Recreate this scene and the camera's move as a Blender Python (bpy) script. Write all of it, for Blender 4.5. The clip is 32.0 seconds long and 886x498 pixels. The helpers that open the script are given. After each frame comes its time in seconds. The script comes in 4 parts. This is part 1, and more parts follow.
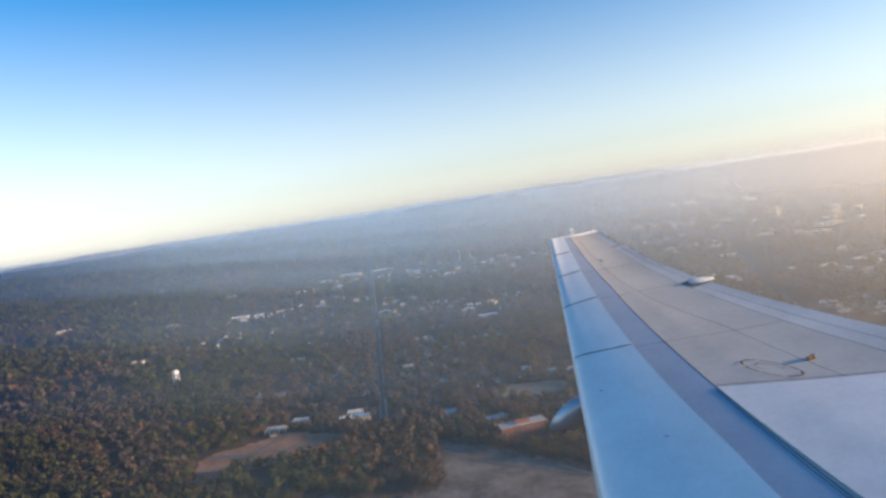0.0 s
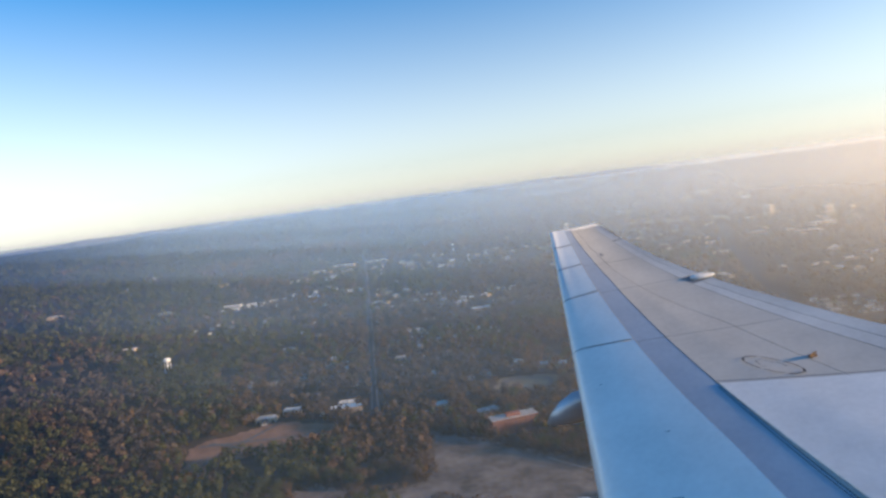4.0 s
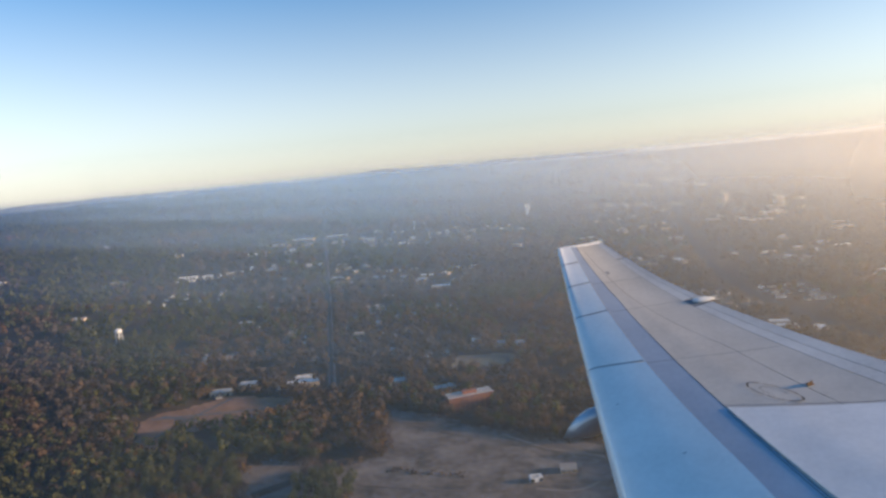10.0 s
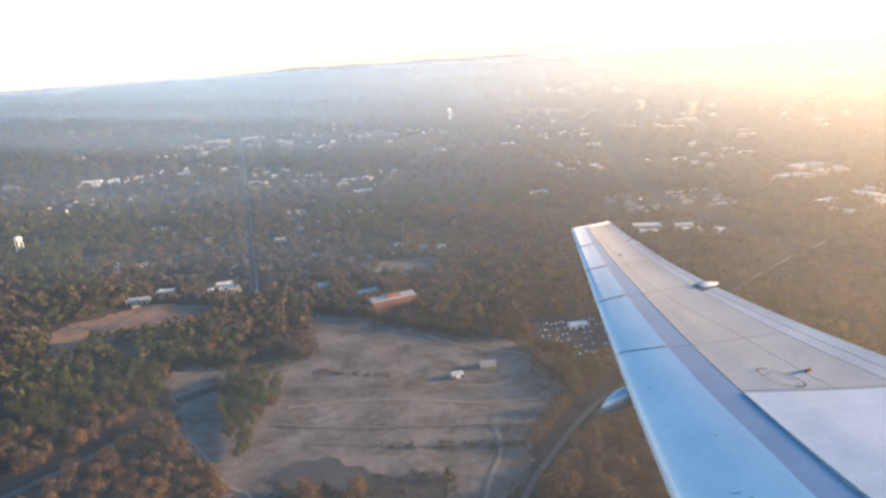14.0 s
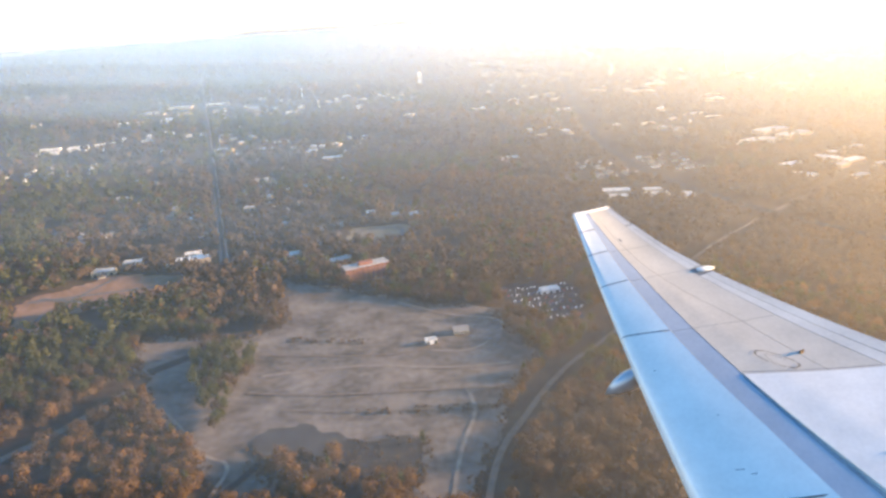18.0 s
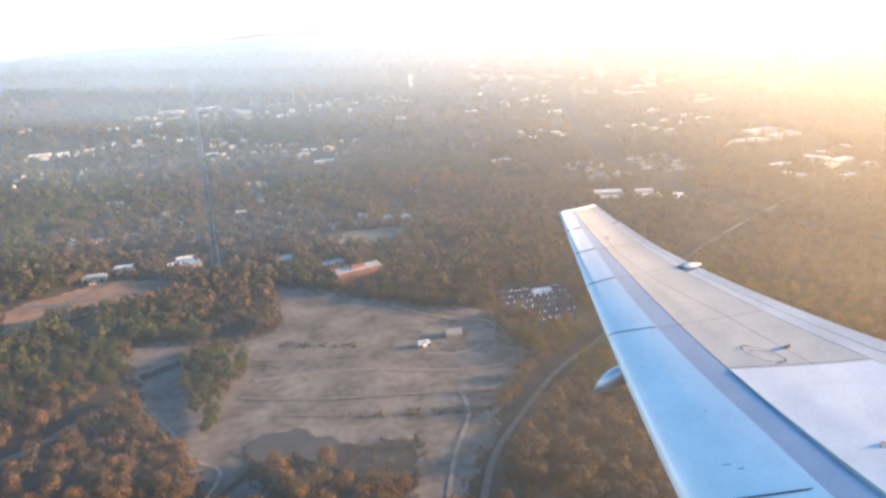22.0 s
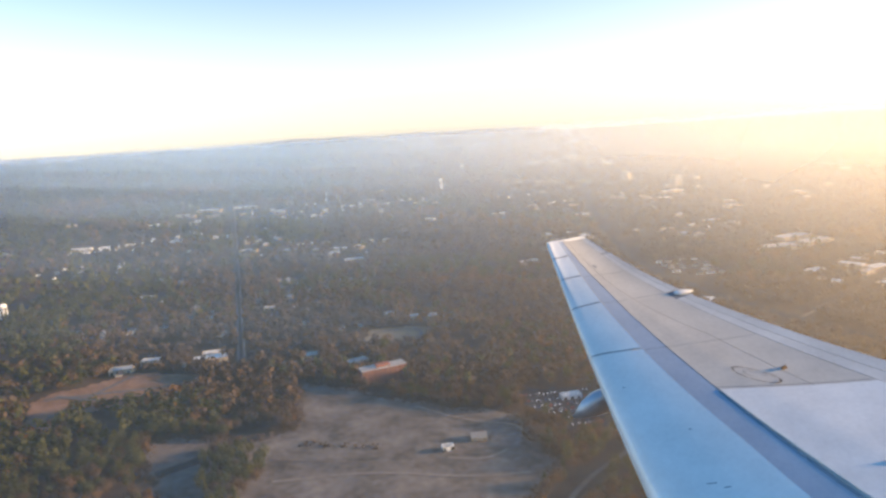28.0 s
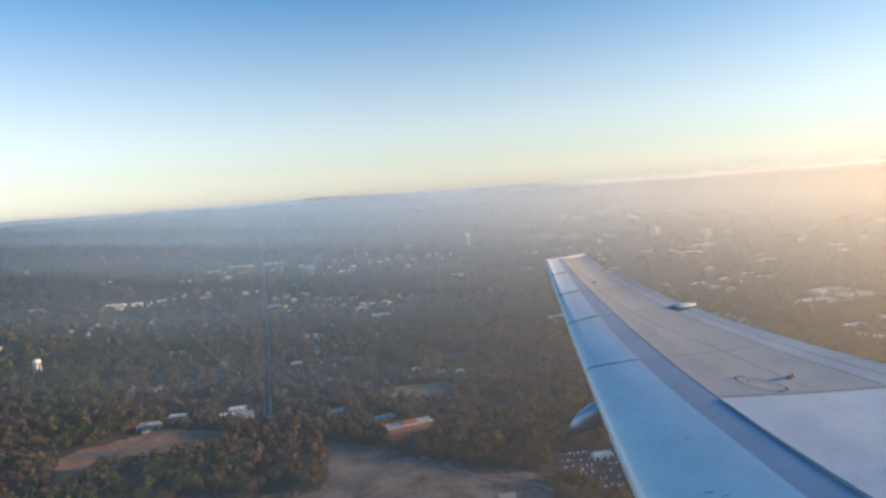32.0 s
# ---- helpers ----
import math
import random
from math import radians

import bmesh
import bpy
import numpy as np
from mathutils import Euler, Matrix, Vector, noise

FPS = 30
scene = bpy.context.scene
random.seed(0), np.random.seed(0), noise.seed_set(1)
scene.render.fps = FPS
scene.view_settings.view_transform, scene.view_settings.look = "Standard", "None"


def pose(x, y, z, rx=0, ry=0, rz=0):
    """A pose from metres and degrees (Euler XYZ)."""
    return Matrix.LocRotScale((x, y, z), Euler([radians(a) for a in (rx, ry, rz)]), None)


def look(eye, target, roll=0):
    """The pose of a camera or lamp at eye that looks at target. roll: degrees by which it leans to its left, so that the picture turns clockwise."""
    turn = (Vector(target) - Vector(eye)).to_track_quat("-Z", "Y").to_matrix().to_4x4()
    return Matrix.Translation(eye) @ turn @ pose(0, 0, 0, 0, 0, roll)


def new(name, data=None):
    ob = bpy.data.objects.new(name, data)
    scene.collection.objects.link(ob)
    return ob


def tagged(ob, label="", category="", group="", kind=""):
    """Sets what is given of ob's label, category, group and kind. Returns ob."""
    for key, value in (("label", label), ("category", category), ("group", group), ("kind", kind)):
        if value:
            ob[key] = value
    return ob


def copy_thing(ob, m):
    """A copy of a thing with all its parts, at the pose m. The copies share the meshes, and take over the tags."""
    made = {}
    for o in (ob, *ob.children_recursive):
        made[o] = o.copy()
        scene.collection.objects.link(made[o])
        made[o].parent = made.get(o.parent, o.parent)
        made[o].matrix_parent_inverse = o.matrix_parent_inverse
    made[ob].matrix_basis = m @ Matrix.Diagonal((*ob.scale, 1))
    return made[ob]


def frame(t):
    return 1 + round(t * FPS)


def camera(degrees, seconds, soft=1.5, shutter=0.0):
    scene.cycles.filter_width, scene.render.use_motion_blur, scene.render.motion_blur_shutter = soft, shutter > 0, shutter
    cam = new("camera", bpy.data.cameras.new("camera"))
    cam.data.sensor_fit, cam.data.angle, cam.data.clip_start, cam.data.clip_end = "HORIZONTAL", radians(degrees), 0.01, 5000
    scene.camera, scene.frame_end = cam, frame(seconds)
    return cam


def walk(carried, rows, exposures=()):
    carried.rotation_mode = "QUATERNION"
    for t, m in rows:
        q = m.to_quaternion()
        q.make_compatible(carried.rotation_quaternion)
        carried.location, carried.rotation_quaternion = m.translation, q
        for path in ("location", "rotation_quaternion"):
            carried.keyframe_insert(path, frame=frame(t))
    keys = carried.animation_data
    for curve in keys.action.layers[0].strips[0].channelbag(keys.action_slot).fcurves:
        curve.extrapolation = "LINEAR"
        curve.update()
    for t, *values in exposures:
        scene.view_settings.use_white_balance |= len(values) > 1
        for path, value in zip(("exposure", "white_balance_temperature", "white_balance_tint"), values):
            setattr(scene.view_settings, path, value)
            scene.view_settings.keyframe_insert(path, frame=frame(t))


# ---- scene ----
cam = camera(69.4, 32.0, soft=2.8)
# seconds, place, turn about x, y and z
ROWS = [
    (0, 4.014, 1.266, 296.251, 85.71, 8.62, 12.38),
    (1, 3.945, 1.283, 296.255, 85.47, 8.16, 12.10),
    (2, 3.801, 1.257, 296.349, 85.36, 7.66, 11.67),
    (3, 3.853, 1.228, 296.340, 85.18, 7.61, 11.89),
    (4, 3.861, 1.335, 296.239, 84.95, 7.59, 11.92),
    (4.5, 3.874, 1.293, 296.229, 84.93, 7.44, 12.10),
    (6.5, 3.735, 1.230, 296.335, 85.12, 6.73, 11.66),
    (7, 3.733, 1.231, 296.341, 85.05, 6.60, 11.66),
    (8, 3.639, 1.188, 296.419, 84.88, 6.20, 11.42),
    (9, 3.400, 0.978, 296.617, 84.73, 5.60, 10.74),
    (10, 2.804, 0.540, 297.300, 82.57, 5.43, 8.60),
    (11, 2.346, 0.225, 297.789, 80.44, 5.16, 7.27),
    (12, 1.692, 0.014, 298.305, 78.07, 4.24, 5.47),
    (13, 1.009, -0.210, 299.000, 75.71, 4.33, 3.63),
    (14, 0.332, -0.295, 299.697, 73.43, 4.04, 1.69),
    (14.5, -0.001, -0.314, 300.042, 72.31, 3.73, 0.77),
    (16.5, -0.262, -0.574, 300.216, 71.34, 4.19, 0.06),
    (17, -0.360, -0.562, 300.322, 70.69, 4.21, -0.33),
    (18, -0.570, -0.526, 300.425, 70.23, 3.86, -0.96),
    (19, -0.661, -0.516, 300.556, 70.16, 3.89, -1.36),
    (20, -0.460, -0.500, 300.570, 70.17, 4.22, -1.02),
    (21, -0.302, -0.544, 300.347, 70.35, 4.26, -0.57),
    (22, -0.425, -0.510, 300.298, 70.43, 4.09, -1.75),
    (23, -0.411, -0.545, 300.242, 70.73, 3.89, -1.98),
    (24, -0.128, -0.633, 299.508, 72.26, 3.44, -1.17),
    (25, -0.180, -0.589, 298.985, 73.84, 2.34, -1.19),
    (25.5, -0.037, -0.580, 298.570, 75.88, 1.99, -0.76),
    (27.5, 0.432, -0.562, 298.287, 79.10, 3.23, 0.20),
    (28, 0.692, -0.535, 298.140, 79.59, 3.66, 0.96),
    (29, 0.959, -0.445, 297.740, 80.88, 3.75, 1.60),
    (30, 1.180, -0.355, 297.401, 82.36, 4.01, 2.25),
    (31, 1.404, -0.355, 297.184, 83.55, 4.37, 3.09),
    (32, 1.466, -0.315, 297.009, 84.73, 4.21, 3.36),
]
EXPOSURES = [(0.0, 1.03, 6900, 12), (8.5, 0.98, 6950, 12), (10.0, 0.90, 7100, 13), (10.8, 1.08, 7250, 13), (12.0, 1.48, 7550, 14), (13.0, 1.6, 7800, 14), (17.0, 2.1, 8150, 14), (23.0, 2.15, 8400, 15),
             (25.0, 1.95, 8350, 15), (28.0, 1.48, 8000, 14), (30.0, 1.25, 7700, 13), (32.0, 0.96, 7300, 11)]
walk(cam, [(t, pose(*p)) for t, *p in ROWS], EXPOSURES)

# ---- light ----
SUN_AZ, SUN_EL = 89.0, 12.0          # degrees to the right of the y axis, and up
world = bpy.data.worlds.new("sky")
scene.world = world
world.use_nodes = True
wn, wl = world.node_tree.nodes, world.node_tree.links
sky = wn.new("ShaderNodeTexSky")
sky.sky_type, sky.sun_disc = "NISHITA", False
sky.sun_elevation, sky.sun_rotation = radians(SUN_EL), radians(SUN_AZ)
sky.altitude, sky.air_density, sky.dust_density, sky.ozone_density = 300, 1.0, 0.3, 4.0
wn["Background"].inputs["Strength"].default_value = 0.115
# a milky veil low down, deeper blue higher up
way, height = wn.new("ShaderNodeTexCoord"), wn.new("ShaderNodeSeparateXYZ")
veil, lift, tone = wn.new("ShaderNodeMapRange"), wn.new("ShaderNodeMapRange"), wn.new("ShaderNodeHueSaturation")
for node, a, b in ((veil, 0.35, 1.2), (lift, 1.06, 1.1)):
    for key, v in zip(("From Min", "From Max", "To Min", "To Max"), (0.0, 0.32, a, b)):
        node.inputs[key].default_value = v
    wl.new(height.outputs["Z"], node.inputs["Value"])
wl.new(way.outputs["Generated"], height.inputs[0])
wl.new(veil.outputs[0], tone.inputs["Saturation"])
wl.new(lift.outputs[0], tone.inputs["Value"])
wl.new(sky.outputs["Color"], tone.inputs["Color"])
wl.new(tone.outputs["Color"], wn["Background"].inputs["Color"])
sun_data = bpy.data.lights.new("sun", "SUN")
sun_data.energy, sun_data.angle, sun_data.color = 5.0, radians(8.0), (1.0, 0.76, 0.50)
sun = new("sun", sun_data)
sun.matrix_world = look((0, 0, 0), (-math.sin(radians(SUN_AZ)) * math.cos(radians(SUN_EL)),
                                    -math.cos(radians(SUN_AZ)) * math.cos(radians(SUN_EL)), -math.sin(radians(SUN_EL))))


# ---- materials ----
def paint(name, dark, light, scale=1.0, rough=0.8, metal=0.0, bump=0.0, fine=8.0, island=0.0, single=0.0):
    """A surface whose colour wanders between two at a coarse and a fine scale (in metres)."""
    m = bpy.data.materials.new(name)
    m.use_nodes = True
    nt = m.node_tree
    N, L = nt.nodes, nt.links
    b = N["Principled BSDF"]
    geo = N.new("ShaderNodeNewGeometry")
    n1, n2 = N.new("ShaderNodeTexNoise"), N.new("ShaderNodeTexNoise")
    n1.inputs["Scale"].default_value, n1.inputs["Detail"].default_value = 1.0 / scale, 4.0
    n2.inputs["Scale"].default_value, n2.inputs["Detail"].default_value = fine / scale, 3.0
    L.new(geo.outputs["Position"], n1.inputs["Vector"])
    L.new(geo.outputs["Position"], n2.inputs["Vector"])
    mix = N.new("ShaderNodeMath")
    mix.operation = "MULTIPLY_ADD"
    mix.inputs[1].default_value = 0.65
    half = N.new("ShaderNodeMath")
    half.operation = "MULTIPLY"
    half.inputs[1].default_value = 0.35
    L.new(n2.outputs["Fac"], half.inputs[0])
    L.new(n1.outputs["Fac"], mix.inputs[0])
    L.new(half.outputs[0], mix.inputs[2])
    last = mix.outputs[0]
    if island or single:
        add = N.new("ShaderNodeMath")
        add.operation = "MULTIPLY_ADD"
        if island:
            L.new(geo.outputs["Random Per Island"], add.inputs[0])
        else:
            info = N.new("ShaderNodeObjectInfo")
            L.new(info.outputs["Random"], add.inputs[0])
        add.inputs[1].default_value = island or single
        shift = N.new("ShaderNodeMath")
        shift.operation = "SUBTRACT"
        shift.inputs[1].default_value = 0.5 * (island or single)
        L.new(last, shift.inputs[0])
        L.new(shift.outputs[0], add.inputs[2])
        last = add.outputs[0]
    ramp = N.new("ShaderNodeValToRGB")
    ramp.color_ramp.elements[0].position, ramp.color_ramp.elements[1].position = 0.32, 0.68
    ramp.color_ramp.elements[0].color, ramp.color_ramp.elements[1].color = (*dark, 1), (*light, 1)
    L.new(last, ramp.inputs["Fac"])
    L.new(ramp.outputs["Color"], b.inputs["Base Color"])
    b.inputs["Roughness"].default_value, b.inputs["Metallic"].default_value = rough, metal
    if rough > 0.75:
        b.inputs["Specular IOR Level"].default_value = 0.15
    if bump:
        bm_node = N.new("ShaderNodeBump")
        bm_node.inputs["Strength"].default_value, bm_node.inputs["Distance"].default_value = bump, 0.2 * scale
        L.new(n2.outputs["Fac"], bm_node.inputs["Height"])
        L.new(bm_node.outputs["Normal"], b.inputs["Normal"])
    return m


def haze_paint(name, alpha):
    """Thin airborne haze: mostly see-through, scattering light both ways, thinning to its foot and its top."""
    m = bpy.data.materials.new(name)
    m.use_nodes = True
    N, L = m.node_tree.nodes, m.node_tree.links
    N.remove(N["Principled BSDF"])
    geo, thick, m1 = N.new("ShaderNodeNewGeometry"), N.new("ShaderNodeAttribute"), N.new("ShaderNodeMapRange")
    thick.attribute_name = "thickness"
    m1.inputs["To Max"].default_value = alpha
    L.new(thick.outputs["Fac"], m1.inputs["Value"])
    wave = N.new("ShaderNodeTexNoise")
    wave.inputs["Scale"].default_value, wave.inputs["Detail"].default_value = 0.0015, 2.0
    L.new(geo.outputs["Position"], wave.inputs["Vector"])
    var = N.new("ShaderNodeMapRange")
    var.inputs["To Min"].default_value, var.inputs["To Max"].default_value = 0.7, 1.3
    L.new(wave.outputs["Fac"], var.inputs["Value"])
    m2 = N.new("ShaderNodeMath")
    m2.operation = "MULTIPLY"
    L.new(m1.outputs[0], m2.inputs[0])
    L.new(var.outputs[0], m2.inputs[1])
    dif, trl, clear = N.new("ShaderNodeBsdfDiffuse"), N.new("ShaderNodeBsdfTranslucent"), N.new("ShaderNodeBsdfTransparent")
    sun_tint, tone = N.new("ShaderNodeAttribute"), N.new("ShaderNodeValToRGB")     # blue haze westward, warming eastward: sun glow put into the haze colour
    sun_tint.attribute_name = "sun_tint"
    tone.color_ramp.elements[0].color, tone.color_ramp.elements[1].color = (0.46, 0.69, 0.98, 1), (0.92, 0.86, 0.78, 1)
    L.new(sun_tint.outputs["Fac"], tone.inputs["Fac"])
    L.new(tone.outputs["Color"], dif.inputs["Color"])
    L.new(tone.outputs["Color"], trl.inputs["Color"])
    # stored normals replace the sheet's own and fix how brightly the sun shows
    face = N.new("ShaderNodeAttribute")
    face.attribute_name = "sun_normal"
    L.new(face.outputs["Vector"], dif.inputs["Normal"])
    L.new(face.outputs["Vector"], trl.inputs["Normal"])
    both, out = N.new("ShaderNodeMixShader"), N.new("ShaderNodeMixShader")
    both.inputs[0].default_value = 0.55
    L.new(dif.outputs[0], both.inputs[1])
    L.new(trl.outputs[0], both.inputs[2])
    L.new(m2.outputs[0], out.inputs[0])
    L.new(clear.outputs[0], out.inputs[1])
    L.new(both.outputs[0], out.inputs[2])
    L.new(out.outputs[0], N["Material Output"].inputs["Surface"])
    return m


LITTER = paint("leaf_litter", (0.045, 0.033, 0.024), (0.11, 0.078, 0.052), 60, 0.95, fine=9)
PINE = paint("pine_needles", (0.040, 0.046, 0.020), (0.118, 0.108, 0.038), 12, 0.9, island=0.14)
OAK = paint("brown_oak_leaves", (0.072, 0.046, 0.029), (0.152, 0.099, 0.058), 12, 0.9, island=0.14)
RUST = paint("rust_oak_leaves", (0.10, 0.054, 0.025), (0.205, 0.112, 0.046), 12, 0.9, island=0.14)
BARE = paint("bare_twigs", (0.055, 0.043, 0.035), (0.13, 0.10, 0.08), 12, 0.95, island=0.2)
BARK = paint("bark", (0.05, 0.04, 0.03), (0.12, 0.095, 0.075), 0.5, 0.95, bump=0.4)
SAND = paint("graded_sand", (0.062, 0.049, 0.040), (0.225, 0.182, 0.151), 38, 0.95, fine=5)
CLAY = paint("orange_clay", (0.16, 0.085, 0.052), (0.31, 0.178, 0.115), 25, 0.95, fine=6)
SCRUB = paint("dry_scrub", (0.07, 0.045, 0.03), (0.16, 0.105, 0.065), 5, 0.95, island=0.3)
FIELD = paint("dead_grass", (0.16, 0.125, 0.085), (0.27, 0.215, 0.145), 40, 0.95)
WORN = paint("worn_asphalt", (0.09, 0.085, 0.08), (0.16, 0.15, 0.14), 8, 0.9)
VERGE = paint("mown_verge", (0.03, 0.026, 0.022), (0.06, 0.05, 0.04), 12, 0.95)
RUT = paint("damp_sand", (0.12, 0.09, 0.07), (0.20, 0.155, 0.12), 6, 0.95)
PALE_SAND = paint("dry_sand", (0.16, 0.125, 0.10), (0.275, 0.22, 0.177), 9, 0.95)
ASPHALT = paint("asphalt", (0.032, 0.032, 0.034), (0.06, 0.059, 0.059), 9, 0.85)
CONCRETE = paint("concrete", (0.26, 0.25, 0.235), (0.40, 0.385, 0.36), 7, 0.85)
BALLAST = paint("track_ballast", (0.06, 0.052, 0.046), (0.12, 0.105, 0.09), 4, 0.95)
STEEL = paint("rail_steel", (0.28, 0.24, 0.21), (0.5, 0.46, 0.42), 2, 0.35, 0.8)
MUDDY = paint("muddy_water", (0.05, 0.045, 0.04), (0.08, 0.071, 0.063), 15, 0.78)
WET = paint("wet_mud", (0.022, 0.02, 0.018), (0.045, 0.04, 0.035), 3, 0.85)
WHITE_ROOF = paint("white_membrane", (0.42, 0.385, 0.335), (0.78, 0.73, 0.655), 9, 0.7, single=0.6)
SHINGLE = paint("shingles", (0.09, 0.083, 0.078), (0.24, 0.225, 0.21), 4, 0.9, single=0.7)
SIDING = paint("house_siding", (0.34, 0.315, 0.28), (0.78, 0.75, 0.69), 5, 0.8, single=0.7)
BRICK = paint("red_brick", (0.20, 0.08, 0.055), (0.31, 0.135, 0.09), 3, 0.85)
TAN_WALL = paint("tan_block", (0.36, 0.27, 0.18), (0.56, 0.44, 0.31), 6, 0.85, single=0.5)
PANE = paint("dark_window_glass", (0.02, 0.024, 0.03), (0.05, 0.055, 0.06), 3, 0.1)
PALE = paint("pale_metal", (0.55, 0.56, 0.57), (0.78, 0.78, 0.77), 5, 0.5, 0.2)
TANK = paint("tank_white", (0.62, 0.6, 0.57), (0.82, 0.8, 0.77), 4, 0.5)
CARS = [paint("car_" + n, d, l, 2, 0.3, 0.2) for n, d, l in (("white", (.6, .6, .6), (.8, .8, .8)), ("grey", (.14, .15, .16), (.3, .31, .33)),
                                                            ("red", (.22, .03, .025), (.34, .05, .04)), ("blue", (.04, .06, .14), (.08, .12, .22)))]
TYRE = paint("tyre_rubber", (0.02, 0.02, 0.02), (0.04, 0.04, 0.04), 1, 0.9)
for m in (PINE, OAK, RUST, BARE):       # leaves let part of the light through
    N, L = m.node_tree.nodes, m.node_tree.links
    trl, mixer, tone = N.new("ShaderNodeBsdfTranslucent"), N.new("ShaderNodeMixShader"), N["Color Ramp"]
    mixer.inputs[0].default_value = 0.42
    L.new(tone.outputs["Color"], trl.inputs["Color"])
    L.new(N["Principled BSDF"].outputs[0], mixer.inputs[1])
    L.new(trl.outputs[0], mixer.inputs[2])
    L.new(mixer.outputs[0], N["Material Output"].inputs["Surface"])
CLOUD = paint("cloud_white", (0.75, 0.75, 0.76), (0.9, 0.9, 0.9), 300, 1.0)
for m in (CLOUD,):          # thin cloud lets light through
    N, L = m.node_tree.nodes, m.node_tree.links
    trl, mixer = N.new("ShaderNodeBsdfTranslucent"), N.new("ShaderNodeMixShader")
    trl.inputs["Color"].default_value = (0.9, 0.9, 0.9, 1)
    mixer.inputs[0].default_value = 0.6
    L.new(N["Principled BSDF"].outputs[0], mixer.inputs[1])
    L.new(trl.outputs[0], mixer.inputs[2])
    L.new(mixer.outputs[0], N["Material Output"].inputs["Surface"])
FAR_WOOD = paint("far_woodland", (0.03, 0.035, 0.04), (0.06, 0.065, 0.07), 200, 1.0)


def wing_paint(name, dark, light, rough, metal, streak=14.0):
    """Aged wing skin: streaks along the airflow, fine grime, slight waviness."""
    m = paint(name, dark, light, 0.9, rough, metal, fine=10)
    N, L = m.node_tree.nodes, m.node_tree.links
    b = N["Principled BSDF"]
    tex = N.new("ShaderNodeTexCoord")
    mp, nz = N.new("ShaderNodeMapping"), N.new("ShaderNodeTexNoise")
    mp.inputs["Scale"].default_value = (0.8, streak, 1.0)
    nz.inputs["Scale"].default_value, nz.inputs["Detail"].default_value = 1.0, 5.0
    L.new(tex.outputs["Object"], mp.inputs["Vector"])
    L.new(mp.outputs["Vector"], nz.inputs["Vector"])
    ro = N.new("ShaderNodeMapRange")
    ro.inputs["To Min"].default_value, ro.inputs["To Max"].default_value = rough - 0.13, rough + 0.16
    L.new(nz.outputs["Fac"], ro.inputs["Value"])
    L.new(ro.outputs[0], b.inputs["Roughness"])
    bp = N.new("ShaderNodeBump")
    bp.inputs["Strength"].default_value, bp.inputs["Distance"].default_value = 0.2, 0.02
    L.new(nz.outputs["Fac"], bp.inputs["Height"])
    L.new(bp.outputs["Normal"], b.inputs["Normal"])
    return m


SKIN = wing_paint("wing_skin_grey", (0.42, 0.397, 0.362), (0.53, 0.503, 0.46), 0.42, 0.12)
STRIP = wing_paint("spar_strip_metal", (0.43, 0.475, 0.525), (0.55, 0.595, 0.64), 0.34, 0.5, 5.0)
PANEL = wing_paint("inboard_bare_metal", (0.63, 0.625, 0.61), (0.78, 0.77, 0.75), 0.36, 0.25, 6.0)
SLAT = wing_paint("slat_bare_metal", (0.81, 0.785, 0.745), (0.94, 0.91, 0.865), 0.36, 0.10)
EDGE = wing_paint("flap_skin", (0.50, 0.485, 0.46), (0.64, 0.62, 0.59), 0.40, 0.15)
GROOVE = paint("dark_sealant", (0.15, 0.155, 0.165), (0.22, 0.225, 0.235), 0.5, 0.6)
MARK = paint("faded_black_paint", (0.045, 0.045, 0.05), (0.12, 0.12, 0.125), 0.08, 0.7)
AMBER = paint("amber_tuft", (0.06, 0.035, 0.02), (0.16, 0.085, 0.035), 0.05, 0.7)


# ---- mesh helpers ----
def part(name, bm, material, parent=None, label=""):
    me = bpy.data.meshes.new(name)
    bm.to_mesh(me)
    bm.free()
    me.materials.append(material)
    ob = new(name, me)
    ob.parent = parent
    if label:
        ob["label"] = label
    return ob


def box(bm, x0, y0, z0, x1, y1, z1, bevel=0.0):
    r = bmesh.ops.create_cube(bm, size=1.0)
    for v in r["verts"]:
        v.co = Vector(((x0 + x1) / 2 + v.co.x * (x1 - x0), (y0 + y1) / 2 + v.co.y * (y1 - y0), (z0 + z1) / 2 + v.co.z * (z1 - z0)))
    if bevel:
        bmesh.ops.bevel(bm, geom=list({e for v in r["verts"] for e in v.link_edges}), offset=bevel, segments=2, affect="EDGES", profile=0.5)
    return bm


def boxes(*rows, bevel=0.0):
    bm = bmesh.new()
    for r in rows:
        box(bm, *r, bevel=bevel)
    return bm


def tube(bm, a, b, r0, r1, n=8):
    a, b = Vector(a), Vector(b)
    r = bmesh.ops.create_cone(bm, cap_ends=True, segments=n, radius1=r0, radius2=r1, depth=(b - a).length)
    m = Matrix.Translation((a + b) / 2) @ (b - a).to_track_quat("Z", "Y").to_matrix().to_4x4()
    bmesh.ops.transform(bm, matrix=m, verts=r["verts"])
    return bm


def mesh_from(name, verts, faces, material, parent=None):
    """A mesh from arrays of places and of quads or triangles."""
    me = bpy.data.meshes.new(name)
    verts, faces = np.asarray(verts, np.float32), np.asarray(faces, np.int32)
    k = faces.shape[1]
    me.vertices.add(len(verts))
    me.vertices.foreach_set("co", verts.ravel())
    me.loops.add(faces.size)
    me.loops.foreach_set("vertex_index", faces.ravel())
    me.polygons.add(len(faces))
    me.polygons.foreach_set("loop_start", np.arange(0, faces.size, k, dtype=np.int32))
    me.update(calc_edges=True)
    me.validate()
    me.materials.append(material)
    ob = new(name, me)
    ob.parent = parent
    return ob


